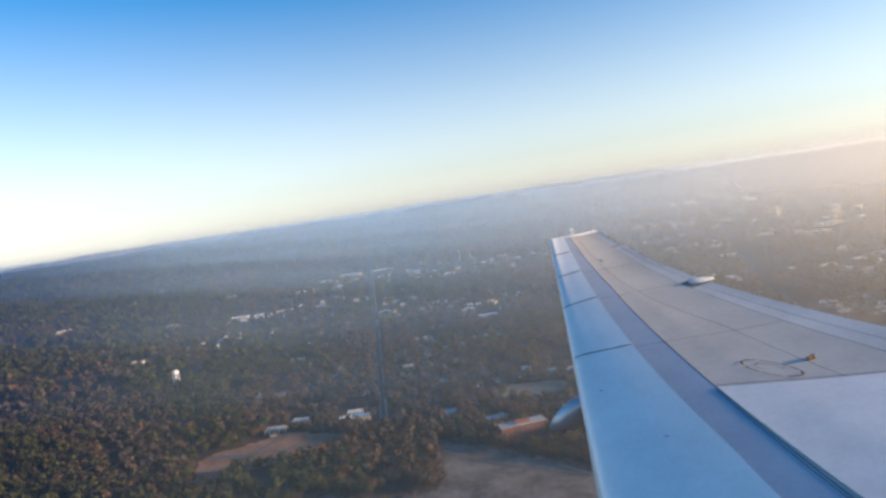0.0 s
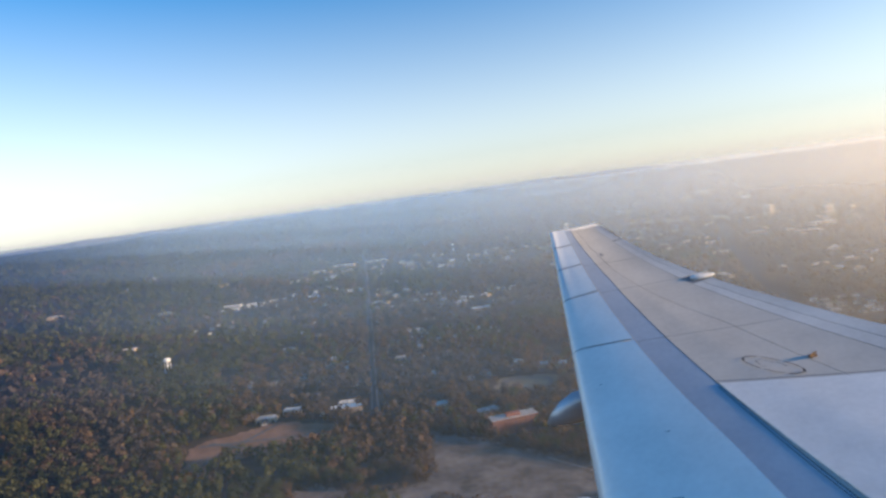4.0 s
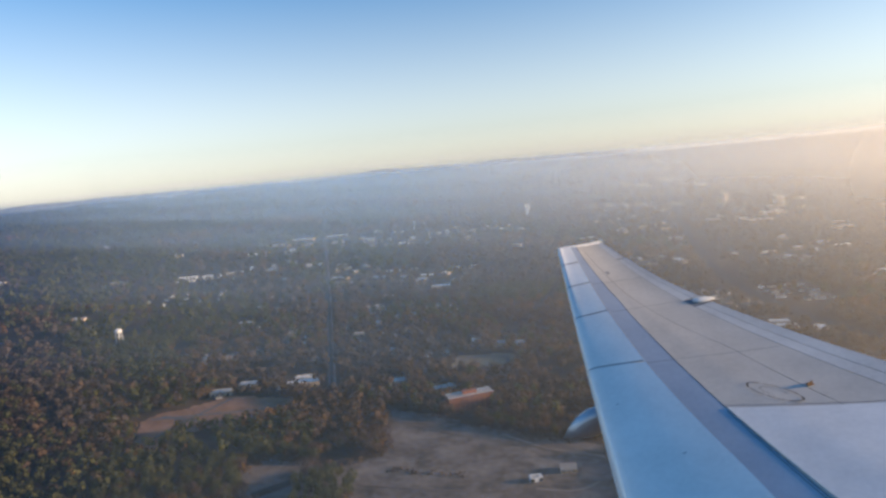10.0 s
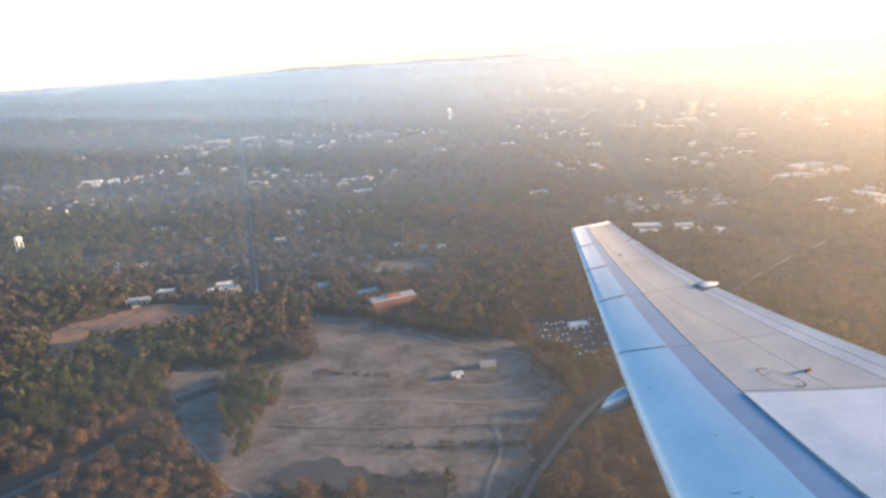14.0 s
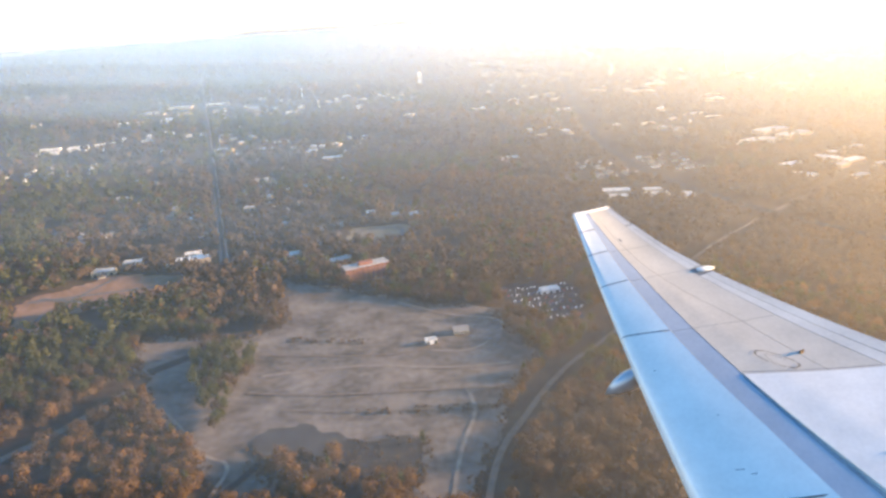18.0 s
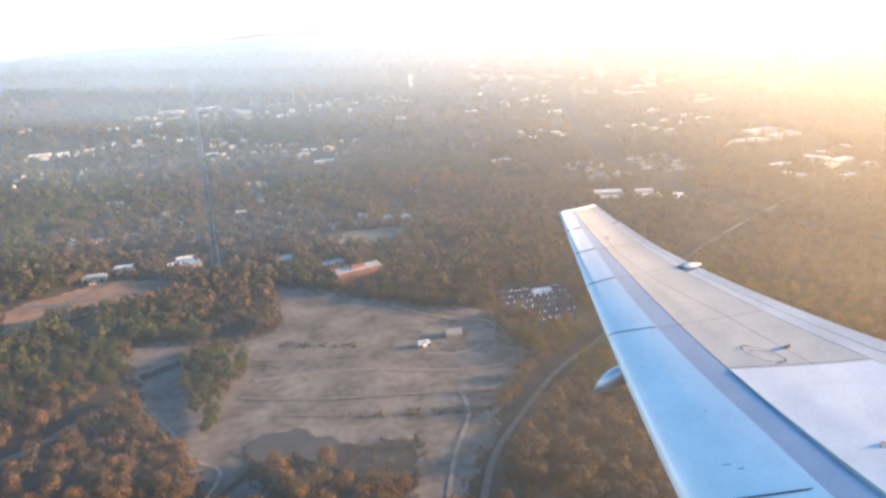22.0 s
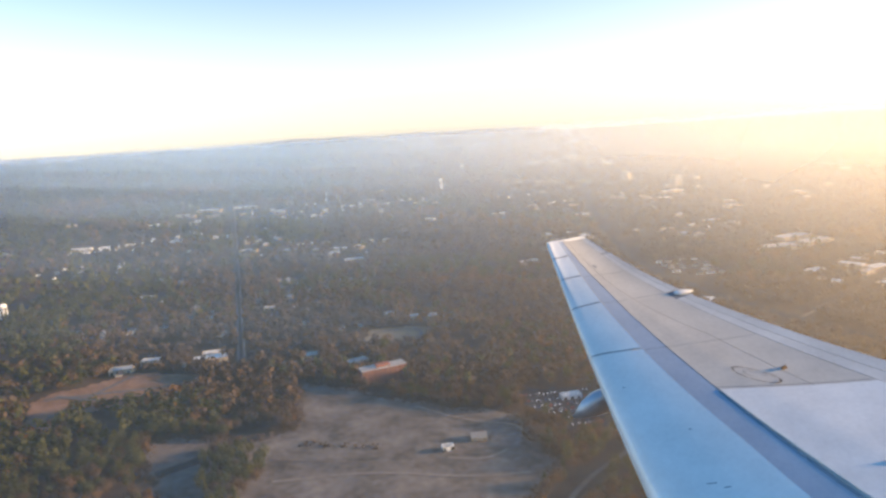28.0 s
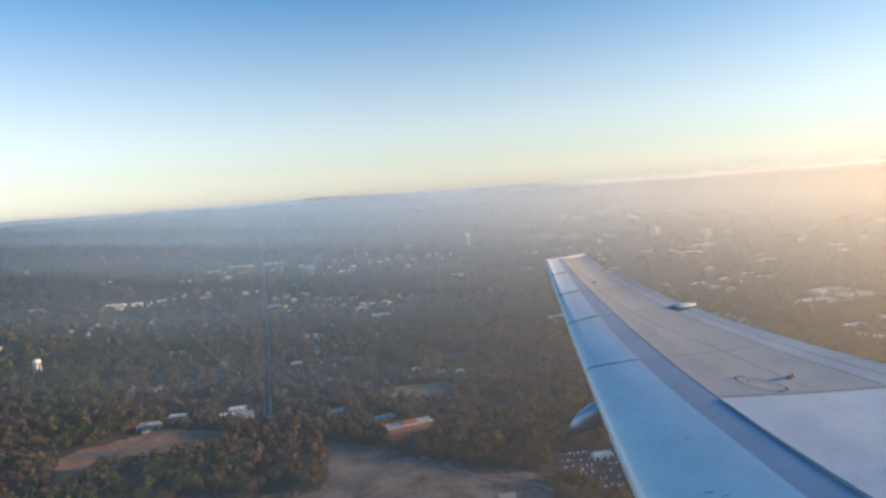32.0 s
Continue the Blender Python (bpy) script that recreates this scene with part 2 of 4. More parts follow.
# ---- the land ----
EYE_H = 300.0
rng = np.random.default_rng(7)


def land(x, y):
    """Height of the land: a level basin that rises to the upland round it."""
    r = np.hypot(x, y)
    return np.where(r > 1500, EYE_H * (1 - r / (1500 * np.exp((np.maximum(r, 1500) - 1500) / 1135.0))), 0.0)


def lie(x, y):
    return float(land(np.float64(x), np.float64(y)))


def inside(poly, x, y):
    p = np.asarray(poly, float)
    res = np.zeros(np.shape(x), bool)
    for (ax, ay), (bx, by) in zip(p, np.roll(p, -1, 0)):
        with np.errstate(divide="ignore", invalid="ignore"):
            res ^= ((ay > y) != (by > y)) & (x < (bx - ax) * (y - ay) / (by - ay) + ax)
    return res


def off_line(line, x, y):
    best = np.full(np.shape(x), 1e9)
    for (ax, ay), (bx, by) in zip(line[:-1], line[1:]):
        dx, dy = bx - ax, by - ay
        t = np.clip(((x - ax) * dx + (y - ay) * dy) / (dx * dx + dy * dy), 0, 1)
        best = np.minimum(best, np.hypot(x - ax - t * dx, y - ay - t * dy))
    return best


def wave(x, y, s, k=0.0):
    """A smooth field between about -1 and 1 with features of s metres."""
    return (np.sin(x / s + 1.7 * np.sin(y / s * 0.7 + k) + k) + np.sin(y / s * 1.13 + 1.3 * np.sin(x / s * 0.8 - k) + 2 * k)
            + 0.6 * np.sin((x + y) / s * 2.1 + 3 * k)) / 2.6


rad = np.concatenate([np.linspace(0, 1500, 26), np.linspace(1560, 4960, 60)])
ang = np.linspace(0, 2 * np.pi, 193)[:-1]
gx, gy = np.outer(rad, np.sin(ang)), np.outer(rad, np.cos(ang))
gv = np.stack([gx, gy, land(gx, gy)], -1).reshape(-1, 3)
i, j = np.meshgrid(np.arange(len(rad) - 1), np.arange(len(ang)), indexing="ij")
j2 = (j + 1) % len(ang)
gf = np.stack([i * len(ang) + j, (i + 1) * len(ang) + j, (i + 1) * len(ang) + j2, i * len(ang) + j2], -1).reshape(-1, 4)
ground = mesh_from("ground", gv, gf[:, ::-1], LITTER)
tagged(ground, "brown leaf-littered winter ground under hazy woodland", "ground", kind="structure")

SITE = [(-215, 761), (-168, 738), (-108, 704), (-52, 674), (-1, 654), (48, 633), (55, 591), (70, 552), (81, 531), (63, 500), (44, 470), (38, 437),
        (30, 409), (21, 389), (12, 366), (6, 336), (-37, 340), (-33, 374), (-27, 405), (-52, 409), (-77, 407), (-94, 403), (-117, 397), (-145, 400),
        (-155, 390), (-129, 369), (-123, 349), (-173, 354), (-184, 376), (-205, 409), (-239, 444), (-264, 471), (-284, 505), (-292, 537), (-309, 542),
        (-335, 609), (-306, 620), (-240, 602), (-198, 613), (-182, 637), (-197, 676)]
CLUMP = [(-258, 551), (-262, 580), (-241, 585), (-223, 586), (-186, 551), (-192, 531), (-200, 503), (-192, 466), (-191, 439), (-204, 444), (-231, 489)]
POND = [(-166, 423), (-154, 438), (-124, 438), (-102, 428), (-94, 416), (-77, 407), (-78, 398), (-110, 396), (-145, 400), (-159, 407)]
BRUSH = [(-98, 410), (-69, 412), (-30, 410), (-29, 362), (-82, 372)]
DIRT = [(-542, 729), (-537, 762), (-485, 789), (-464, 824), (-354, 802), (-328, 741), (-375, 724), (-423, 708), (-469, 693), (-467, 642), (-495, 647)]
CREEK = [(-217, 606), (-231, 601), (-261, 568), (-294, 541)]
DITCH = [(-150, 392), (-158, 378), (-172, 355)]
LOT = [(53, 684), (68, 701), (134, 692), (148, 653), (135, 595), (103, 583), (75, 624)]
ROAD_EAST = [(800, 1127), (559, 960), (431, 858), (314, 755), (192, 601), (133, 534), (103, 509), (72, 466), (50, 428), (30, 396), (17, 354), (10, 300)]
ROAD_WEST = [(-440, 330), (-361, 418), (-331, 452), (-309, 494), (-295, 516)]
RAILWAY = [(-1010, 2860), (-840, 2365), (-658, 1838), (-494, 1365), (-329, 889), (-304, 815)]
HIGHWAY = [(520, 2900), (404, 1932), (379, 1605), (377, 1288), (420, 1040), (520, 800), (700, 560)]
STREETS = [[(-640, 960), (-520, 1010), (-420, 1000)], [(-760, 1180), (-560, 1190), (-450, 1200)], [(-240, 1040), (0, 1120), (300, 1130)],
           [(-260, 1270), (0, 1330), (340, 1300)], [(230, 1640), (740, 1840)], [(-80, 1000), (0, 1330), (60, 1700)],
           [(-590, 940), (-600, 1300), (-730, 1700)], [(-840, 900), (-880, 1250), (-1000, 1700)], [(300, 1235), (390, 1255), (500, 1250)]]
BALL = [(-152, 888), (-148, 962), (-58, 968), (-52, 884)]
FAR_FIELD = [(165, 2450), (330, 2385), (480, 2330), (500, 2395), (340, 2470), (180, 2550)]
WEST_FIELD = [(-700, 3090), (-600, 3120), (-490, 3120), (-470, 3220), (-590, 3230), (-710, 3200)]


def sheet(name, poly, cell, lift, material, label, category, relief=0.0, ragged=0.0, kind="structure"):
    """An even or uneven patch of ground laid over the land."""
    p = np.asarray(poly, float)
    xs, ys = np.arange(p[:, 0].min() - 12, p[:, 0].max() + 12, cell), np.arange(p[:, 1].min() - 12, p[:, 1].max() + 12, cell)
    X, Y = np.meshgrid(xs, ys, indexing="ij")
    cx, cy = X[:-1, :-1] + cell / 2, Y[:-1, :-1] + cell / 2
    keep = inside(poly, cx + ragged * wave(cx, cy, 9.0, 1), cy + ragged * wave(cx, cy, 7.0, 4))
    Z = land(X, Y) + lift
    if relief:
        Z = Z + relief * (0.9 + 0.6 * wave(X, Y, 17.0, 2) + 0.4 * wave(X, Y, 6.0, 5))
    a, b = np.nonzero(keep)
    n = len(ys)
    f = np.stack([a * n + b, (a + 1) * n + b, (a + 1) * n + b + 1, a * n + b + 1], -1)
    used, inv = np.unique(f, return_inverse=True)
    v = np.stack([X, Y, Z], -1).reshape(-1, 3)[used]
    ob = mesh_from(name, v, inv.reshape(f.shape), material)
    return tagged(ob, label, category, kind=kind)


def strip(name, line, width, lift, material, label="", category="road", kind="structure", parent=None, shift=0.0):
    """A road, track or line along a run of corners, eased into bends."""
    pts = np.asarray(line, float)
    for _ in range(3):
        q = np.empty((2 * len(pts), 2))
        q[0], q[-1] = pts[0], pts[-1]
        q[1:-1:2], q[2:-1:2] = pts[:-1] * 0.75 + pts[1:] * 0.25, pts[:-1] * 0.25 + pts[1:] * 0.75
        pts = q
    fine = [pts[0]]
    for a, b in zip(pts[:-1], pts[1:]):
        k = max(1, int(np.hypot(*(b - a)) // 25))
        fine += [a + (b - a) * (s + 1) / k for s in range(k)]
    pts = np.asarray(fine)
    d = np.gradient(pts, axis=0)
    d /= np.maximum(np.hypot(d[:, 0], d[:, 1]), 1e-6)[:, None]
    nrm = np.stack([d[:, 1], -d[:, 0]], -1)
    v = []
    for s in (shift - width / 2, shift + width / 2):
        e = pts + nrm * s
        v.append(np.column_stack([e, land(e[:, 0], e[:, 1]) + lift]))
    n = len(pts)
    k = np.arange(n - 1)
    f = np.stack([k, n + k, n + k + 1, k + 1], -1)
    ob = mesh_from(name, np.concatenate(v), f, material, parent)
    if label:
        tagged(ob, label, category, kind=kind)
    return ob


sheet("cleared_ground", SITE, 3.0, 0.25, SAND, "pale graded sandy clearing with low berms and wheel tracks", "ground", 0.5, 5.0)
sheet("clay_ground", DIRT, 4.0, 0.25, CLAY, "orange clay building plot stripped of its trees", "ground", 0.6, 5.0)
sheet("water", POND, 2.0, 1.35, MUDDY, "small dark pond at the edge of the sandy clearing", "pond", 0.0, 4.0)
sheet("brush_ground", BRUSH, 2.5, 1.45, VERGE, "dark brown brushy ground beside the pond", "ground", 0.2, 6.0)
sheet("pavement", LOT, 4.0, 0.4, ASPHALT, "grey asphalt yard filled with parked cars", "pavement", 0.0, 3.0)
sheet("playing_field", BALL, 4.0, 0.3, FIELD, "bare tan ball field ringed by a track", "field", 0.0, 3.0)
sheet("far_field", FAR_FIELD, 12.0, 1.0, FIELD, "long pale cleared field beyond the town", "field", 0.0, 5.0)
sheet("far_field", WEST_FIELD, 14.0, 1.0, FIELD, "pale pinkish cleared field far beyond the town", "field", 0.0, 5.0)
strip("running_track", [(-140, 900), (-66, 896), (-68, 956), (-138, 952), (-140, 900)], 5, 0.5, WORN, "grey oval running track round the ball field", "track")
strip("road_east", ROAD_EAST, 5, 0.6, RUT, "narrow grey two-lane road along the clearing")
strip("road_west", ROAD_WEST, 9, 0.6, RUT, "grey country road between the trees")
strip("ditch", DITCH, 6, 1.5, WET, "dark drainage ditch beside the pond", "creek")
strip("creek", CREEK, 13, 1.7, WET, "dark narrow creek crossing the sandy clearing", "creek")
strip("highway", HIGHWAY, 20, 0.8, ASPHALT, "wide dark divided highway curving past the town")
strip("highway_median", HIGHWAY, 3, 1.0, VERGE, "dead grass strip between the highway lanes", "median")
for n, s in enumerate(STREETS):
    strip("street_%d" % (n + 1), s, 9, 0.6 + 0.05 * n, ASPHALT, "grey suburban street lined with houses")
bed = strip("railway", RAILWAY, 15, 0.5, BALLAST, "dark straight railway cutting with a road beside it", "railway")
strip("track_bed", RAILWAY, 5, 0.9, RUT, parent=bed, shift=-4)
for s in (-4.72, -3.28):
    strip("rail", RAILWAY, 0.3, 1.05, STEEL, parent=bed, shift=s)
strip("road_surface", RAILWAY, 4, 0.85, WORN, parent=bed, shift=4.5)

# ---- haze, hills and cloud far off ----
SUN_WAY = (math.sin(radians(SUN_AZ)), math.cos(radians(SUN_AZ)))
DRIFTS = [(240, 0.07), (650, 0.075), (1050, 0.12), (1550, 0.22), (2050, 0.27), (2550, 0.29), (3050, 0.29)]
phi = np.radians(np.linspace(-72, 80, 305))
# the haze lies thicker over the low western woods, and is thickened at the east edge in place of sun glare; each drift
# bows round the basin, its face turned part way to the sun
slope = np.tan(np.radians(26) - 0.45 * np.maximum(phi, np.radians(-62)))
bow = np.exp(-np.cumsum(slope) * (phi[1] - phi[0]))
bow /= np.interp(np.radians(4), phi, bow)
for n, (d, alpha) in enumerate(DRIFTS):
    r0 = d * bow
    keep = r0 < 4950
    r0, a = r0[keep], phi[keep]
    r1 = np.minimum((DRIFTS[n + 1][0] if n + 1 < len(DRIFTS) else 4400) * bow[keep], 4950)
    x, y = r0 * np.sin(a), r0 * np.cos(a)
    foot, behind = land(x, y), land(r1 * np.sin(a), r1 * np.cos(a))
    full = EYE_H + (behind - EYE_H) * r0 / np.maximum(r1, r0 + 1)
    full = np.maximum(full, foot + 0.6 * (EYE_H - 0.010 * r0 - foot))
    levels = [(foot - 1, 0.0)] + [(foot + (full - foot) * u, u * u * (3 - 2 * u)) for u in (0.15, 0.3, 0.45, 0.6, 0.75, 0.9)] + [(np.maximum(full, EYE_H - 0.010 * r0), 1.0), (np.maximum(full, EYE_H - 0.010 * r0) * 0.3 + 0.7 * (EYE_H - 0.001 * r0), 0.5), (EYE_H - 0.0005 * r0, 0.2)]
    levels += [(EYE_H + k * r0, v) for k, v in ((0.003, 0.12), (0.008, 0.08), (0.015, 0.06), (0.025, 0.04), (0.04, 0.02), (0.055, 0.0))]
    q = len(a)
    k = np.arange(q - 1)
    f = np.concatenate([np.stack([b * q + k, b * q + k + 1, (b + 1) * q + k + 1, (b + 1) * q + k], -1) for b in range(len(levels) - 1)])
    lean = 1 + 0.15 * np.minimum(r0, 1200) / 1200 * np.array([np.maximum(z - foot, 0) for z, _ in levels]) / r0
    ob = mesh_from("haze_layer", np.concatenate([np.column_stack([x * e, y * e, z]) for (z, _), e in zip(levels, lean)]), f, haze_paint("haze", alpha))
    attr = ob.data.attributes.new("thickness", "FLOAT", "POINT")
    # last value, towards the sun, is raised to imitate its glare
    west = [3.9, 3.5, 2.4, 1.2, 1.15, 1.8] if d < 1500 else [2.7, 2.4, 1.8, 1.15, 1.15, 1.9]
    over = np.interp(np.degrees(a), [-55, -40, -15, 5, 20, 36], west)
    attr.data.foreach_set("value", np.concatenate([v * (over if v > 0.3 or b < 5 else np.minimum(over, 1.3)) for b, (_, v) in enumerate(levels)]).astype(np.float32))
    share = np.interp(np.degrees(a), [-40, -20, 0, 20, 35], [0.44, 0.42, 0.45, 0.58, 0.70])       # hand-set sunlit brightness by bearing, put into the shading normals
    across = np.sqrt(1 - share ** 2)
    # tint runs from cool to warm with bearing, standing in for the sun's glow
    attr = ob.data.attributes.new("sun_tint", "FLOAT", "POINT")
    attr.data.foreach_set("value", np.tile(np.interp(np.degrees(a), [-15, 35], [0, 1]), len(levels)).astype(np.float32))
    attr = ob.data.attributes.new("sun_normal", "FLOAT_VECTOR", "POINT")
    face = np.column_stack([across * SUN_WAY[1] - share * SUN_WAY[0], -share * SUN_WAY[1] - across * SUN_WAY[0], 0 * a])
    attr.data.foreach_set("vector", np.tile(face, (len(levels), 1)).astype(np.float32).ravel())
    tagged(ob, "thin morning haze hanging over the woods", "haze", kind="stuff")


def ridge(name, az0, az1, r, foot, top, rough, seed, material, label, category):
    n = 160
    a = np.radians(np.linspace(az0, az1, n))
    u = np.linspace(0, 1, n)
    env = np.minimum(1, np.minimum(u, 1 - u) * 7) ** 0.7
    hgt = foot + (top - foot) * env * (0.7 + 0.3 * wave(u * 900, u * 300, 60.0, seed)) + rough * rng.normal(size=n) * env
    rows = []
    for k, dr in ((0.0, -300.0), (0.75, -110.0), (1.0, 0.0)) if category == "cloud" else ((0.0, -60.0), (0.75, -30.0), (1.0, 0.0), (0.0, 50.0)):
        rr = r + dr
        rows.append(np.column_stack([rr * np.sin(a), rr * np.cos(a), foot - 25 + (hgt - foot + 25) * k]))
    k = np.arange(n - 1)
    f = np.concatenate([np.stack([q * n + k, q * n + k + 1, (q + 1) * n + k + 1, (q + 1) * n + k], -1) for q in range(2 if category == "cloud" else 3)])
    return tagged(mesh_from(name, np.concatenate(rows), f, material), label, category, kind="structure")


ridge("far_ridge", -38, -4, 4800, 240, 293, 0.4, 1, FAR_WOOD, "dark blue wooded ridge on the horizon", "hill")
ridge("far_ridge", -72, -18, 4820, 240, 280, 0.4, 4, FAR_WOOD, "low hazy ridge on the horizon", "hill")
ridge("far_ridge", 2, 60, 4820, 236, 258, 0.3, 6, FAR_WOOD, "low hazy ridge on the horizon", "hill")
ridge("cloud_bank", -26, 9, 5060, 255, 317, 0.35, 2, CLOUD, "long thin white cloud bank over the horizon", "cloud")
ridge("cloud_bank", -50, -18, 5060, 255, 310, 0.5, 3, CLOUD, "thin pale cloud streak over the horizon", "cloud")

# ---- the wing ----
wing = new("airplane_wing")
wing.matrix_world = pose(5.3447, 7.5677, 290.7866, 22.038, -8.383, 15.759)
tagged(wing, "airliner wing with grey skin and bare metal slats", "airplane")
UPPER = [(0.0, -0.055), (0.008, -0.028), (0.025, -0.008), (0.06, 0.006), (0.12, 0.02), (0.25, 0.036), (0.4, 0.040), (0.55, 0.036), (0.70, 0.025), (0.85, 0.012), (1.0, 0.0)]
LOWER = [(0.0, -0.055), (0.012, -0.075), (0.05, -0.095), (0.25, -0.12), (0.5, -0.10), (0.75, -0.05), (1.0, -0.012)]
ROOT, TIP = -1.2, 10.42


def nose(y):
    return -0.901 + (y - 2.65) * 0.236


def tail(y):
    return float(np.interp(y, [-2.0, 4.6, 7.2, 8.4, 9.5, 10.6], [7.3, 4.28, 3.12, 2.68, 2.38, 2.11]))


def strip_end(y):
    """Where the strip behind the slats meets the skin."""
    return float(np.interp(y, [1.2, 4.0, 5.7, 8.1, 10.5], [0.405, 0.415, 0.42, 0.44, 0.40]))


def slat_end(y):
    return float(np.interp(y, [3.5, 5.8, 10.0], [0.312, 0.288, 0.272]))


def lean(y):
    """How far the slat joints run inboard for each metre of chord."""
    return float(np.interp(y, [1.5, 6.1, 7.75, 8.85, 10.5], [-0.5, -0.41, -0.2, -0.17, -0.1]))


def skin(c, y, lift=0.0, skew=0.0, low=False):
    """A place on the wing: c from nose to tail, y out along the span; the wing bends up along its span and twists a little."""
    ch = tail(y) - nose(y)
    y2 = y + skew * c * ch
    ch2 = tail(y2) - nose(y2)
    cs, zs = zip(*(LOWER if low else UPPER))
    v = (y2 - 7) / 4
    return Vector((nose(y2) + c * ch2, y2, np.interp(c, cs, zs) * ch2 + lift - 0.237 * c * v + 0.271 * v * v + 0.388 * (c * c - c)))


def panel(name, c0, c1, y0, y1, material, lift=0.0, thick=0.02, skew=0.0, nc=8, ny=10, label="", round_nose=False):
    """One piece of the wing's skin with its own thickness; c0 and c1 may follow the span."""
    bm = bmesh.new()
    grid = []
    for k in range(ny + 1):
        y = y0 + (y1 - y0) * k / ny
        a, b = (e(y) if callable(e) else e for e in (c0, c1))
        if round_nose:
            cs = [("u", c) for c in (b, 0.21, 0.15, 0.1, 0.06, 0.035, 0.018, 0.008, 0.003, 0.0)] + [("l", c) for c in (0.008, 0.025, 0.06, 0.12, 0.2)]
        else:
            cs = [("u", a + (b - a) * q / nc) for q in range(nc + 1)]
        sk = skew(y) if callable(skew) else skew
        grid.append([bm.verts.new(skin(c, y, lift + (0.05 * max(0.0, c - 0.1) / 0.18 if round_nose and side == "u" else 0.0), sk, side == "l")) for side, c in cs])
    for a, b in zip(grid[:-1], grid[1:]):
        for k in range(len(a) - 1):
            bm.faces.new((a[k], a[k + 1], b[k + 1], b[k]))
    if round_nose:
        for row in (grid[0], grid[-1]):
            bm.faces.new([bm.verts.new(v.co) for v in row])
        bmesh.ops.recalc_face_normals(bm, faces=bm.faces)
        for f in bm.faces:
            f.smooth = len(f.verts) == 4
        return part(name, bm, material, wing, label)
    bmesh.ops.recalc_face_normals(bm, faces=bm.faces)
    if sum(f.normal.z for f in bm.faces) < 0:
        bmesh.ops.reverse_faces(bm, faces=bm.faces)
    ret = bmesh.ops.extrude_face_region(bm, geom=list(bm.faces))
    for v in ret["geom"]:
        if isinstance(v, bmesh.types.BMVert):
            v.co.z -= thick
    bmesh.ops.recalc_face_normals(bm, faces=bm.faces)
    for f in bm.faces:
        f.smooth = True
    for e in bm.edges:
        if len(e.link_faces) == 2 and e.calc_face_angle(0) > 0.7:
            e.smooth = False
    return part(name, bm, material, wing, label)


def skin_line(name, places, width, lift, material, label=""):
    """A thin painted or sealed line that follows the skin through places of (c, y)."""
    bm = bmesh.new()
    fine = []
    for (c0, y0), (c1, y1) in zip(places[:-1], places[1:]):
        k = max(2, int(abs(y1 - y0) * 4 + abs(c1 - c0) * 30))
        fine += [(c0 + (c1 - c0) * q / k, y0 + (y1 - y0) * q / k) for q in range(k + 1)]
    ctr = [skin(c, y, lift(c) if callable(lift) else lift) for c, y in fine]
    rows = []
    for k, p in enumerate(ctr):
        d = ctr[min(k + 1, len(ctr) - 1)] - ctr[max(k - 1, 0)]
        side = Vector((-d.y, d.x, 0)).normalized() * width / 2
        rows.append((bm.verts.new(p + side), bm.verts.new(p - side)))
    for a, b in zip(rows[:-1], rows[1:]):
        if (a[0].co - b[0].co).length > 1e-5:
            bm.faces.new((a[0], a[1], b[1], b[0]))
    bmesh.ops.recalc_face_normals(bm, faces=bm.faces)
    return part(name, bm, material, wing, label)


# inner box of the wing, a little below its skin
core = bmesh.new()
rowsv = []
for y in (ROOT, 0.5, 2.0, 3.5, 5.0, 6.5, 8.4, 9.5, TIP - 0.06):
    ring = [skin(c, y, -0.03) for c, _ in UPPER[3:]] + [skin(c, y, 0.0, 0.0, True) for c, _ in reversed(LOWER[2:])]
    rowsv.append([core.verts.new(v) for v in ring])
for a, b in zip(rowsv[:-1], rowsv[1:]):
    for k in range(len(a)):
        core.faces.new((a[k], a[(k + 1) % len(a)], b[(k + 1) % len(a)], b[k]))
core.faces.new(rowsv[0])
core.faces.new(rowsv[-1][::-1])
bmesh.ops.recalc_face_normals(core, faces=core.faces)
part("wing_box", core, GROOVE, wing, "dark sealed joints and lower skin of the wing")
SLAT_ENDS = (-1.2, 1.62, 6.20, 7.79, 8.88, 9.72, TIP)
for y0, y1 in zip(SLAT_ENDS[:-1], SLAT_ENDS[1:]):
    panel("slat", 0, slat_end, y0 + 0.012, y1 - 0.012, SLAT, 0.012, 0.012, lean, round_nose=True, ny=12, label="bare metal leading-edge slat")
for y in SLAT_ENDS[2:-1]:
    ch = tail(y) - nose(y)
    skin_line("slat_joint", [(0.004, y), (0.02, y + lean(y) * 0.02 * ch), (0.1, y + lean(y) * 0.1 * ch), (0.28, y + lean(y) * 0.28 * ch)], 0.026,
              lambda c: 0.018 + 0.05 * max(0.0, c - 0.1) / 0.18, MARK, "dark joint between two slats")
panel("spar_strip", 0.265, strip_end, ROOT, TIP, STRIP, -0.004, 0.012, ny=40, nc=3, label="smooth blue-grey metal strip behind the slats")


def seam(y):
    """Chord place of the long seam along the wing."""
    return float(np.interp(y, [3.4, 5.6, 8.15, 10.5], [0.70, 0.69, 0.55, 0.5]))


panel("skin_panel", lambda y: strip_end(y) + 0.003, lambda y: seam(y) - 0.0012, ROOT, TIP, SKIN, 0.0, 0.012, ny=40)
panel("skin_panel", lambda y: seam(y) + 0.0012, 0.868, ROOT, TIP, SKIN, 0.0, 0.012, ny=40)
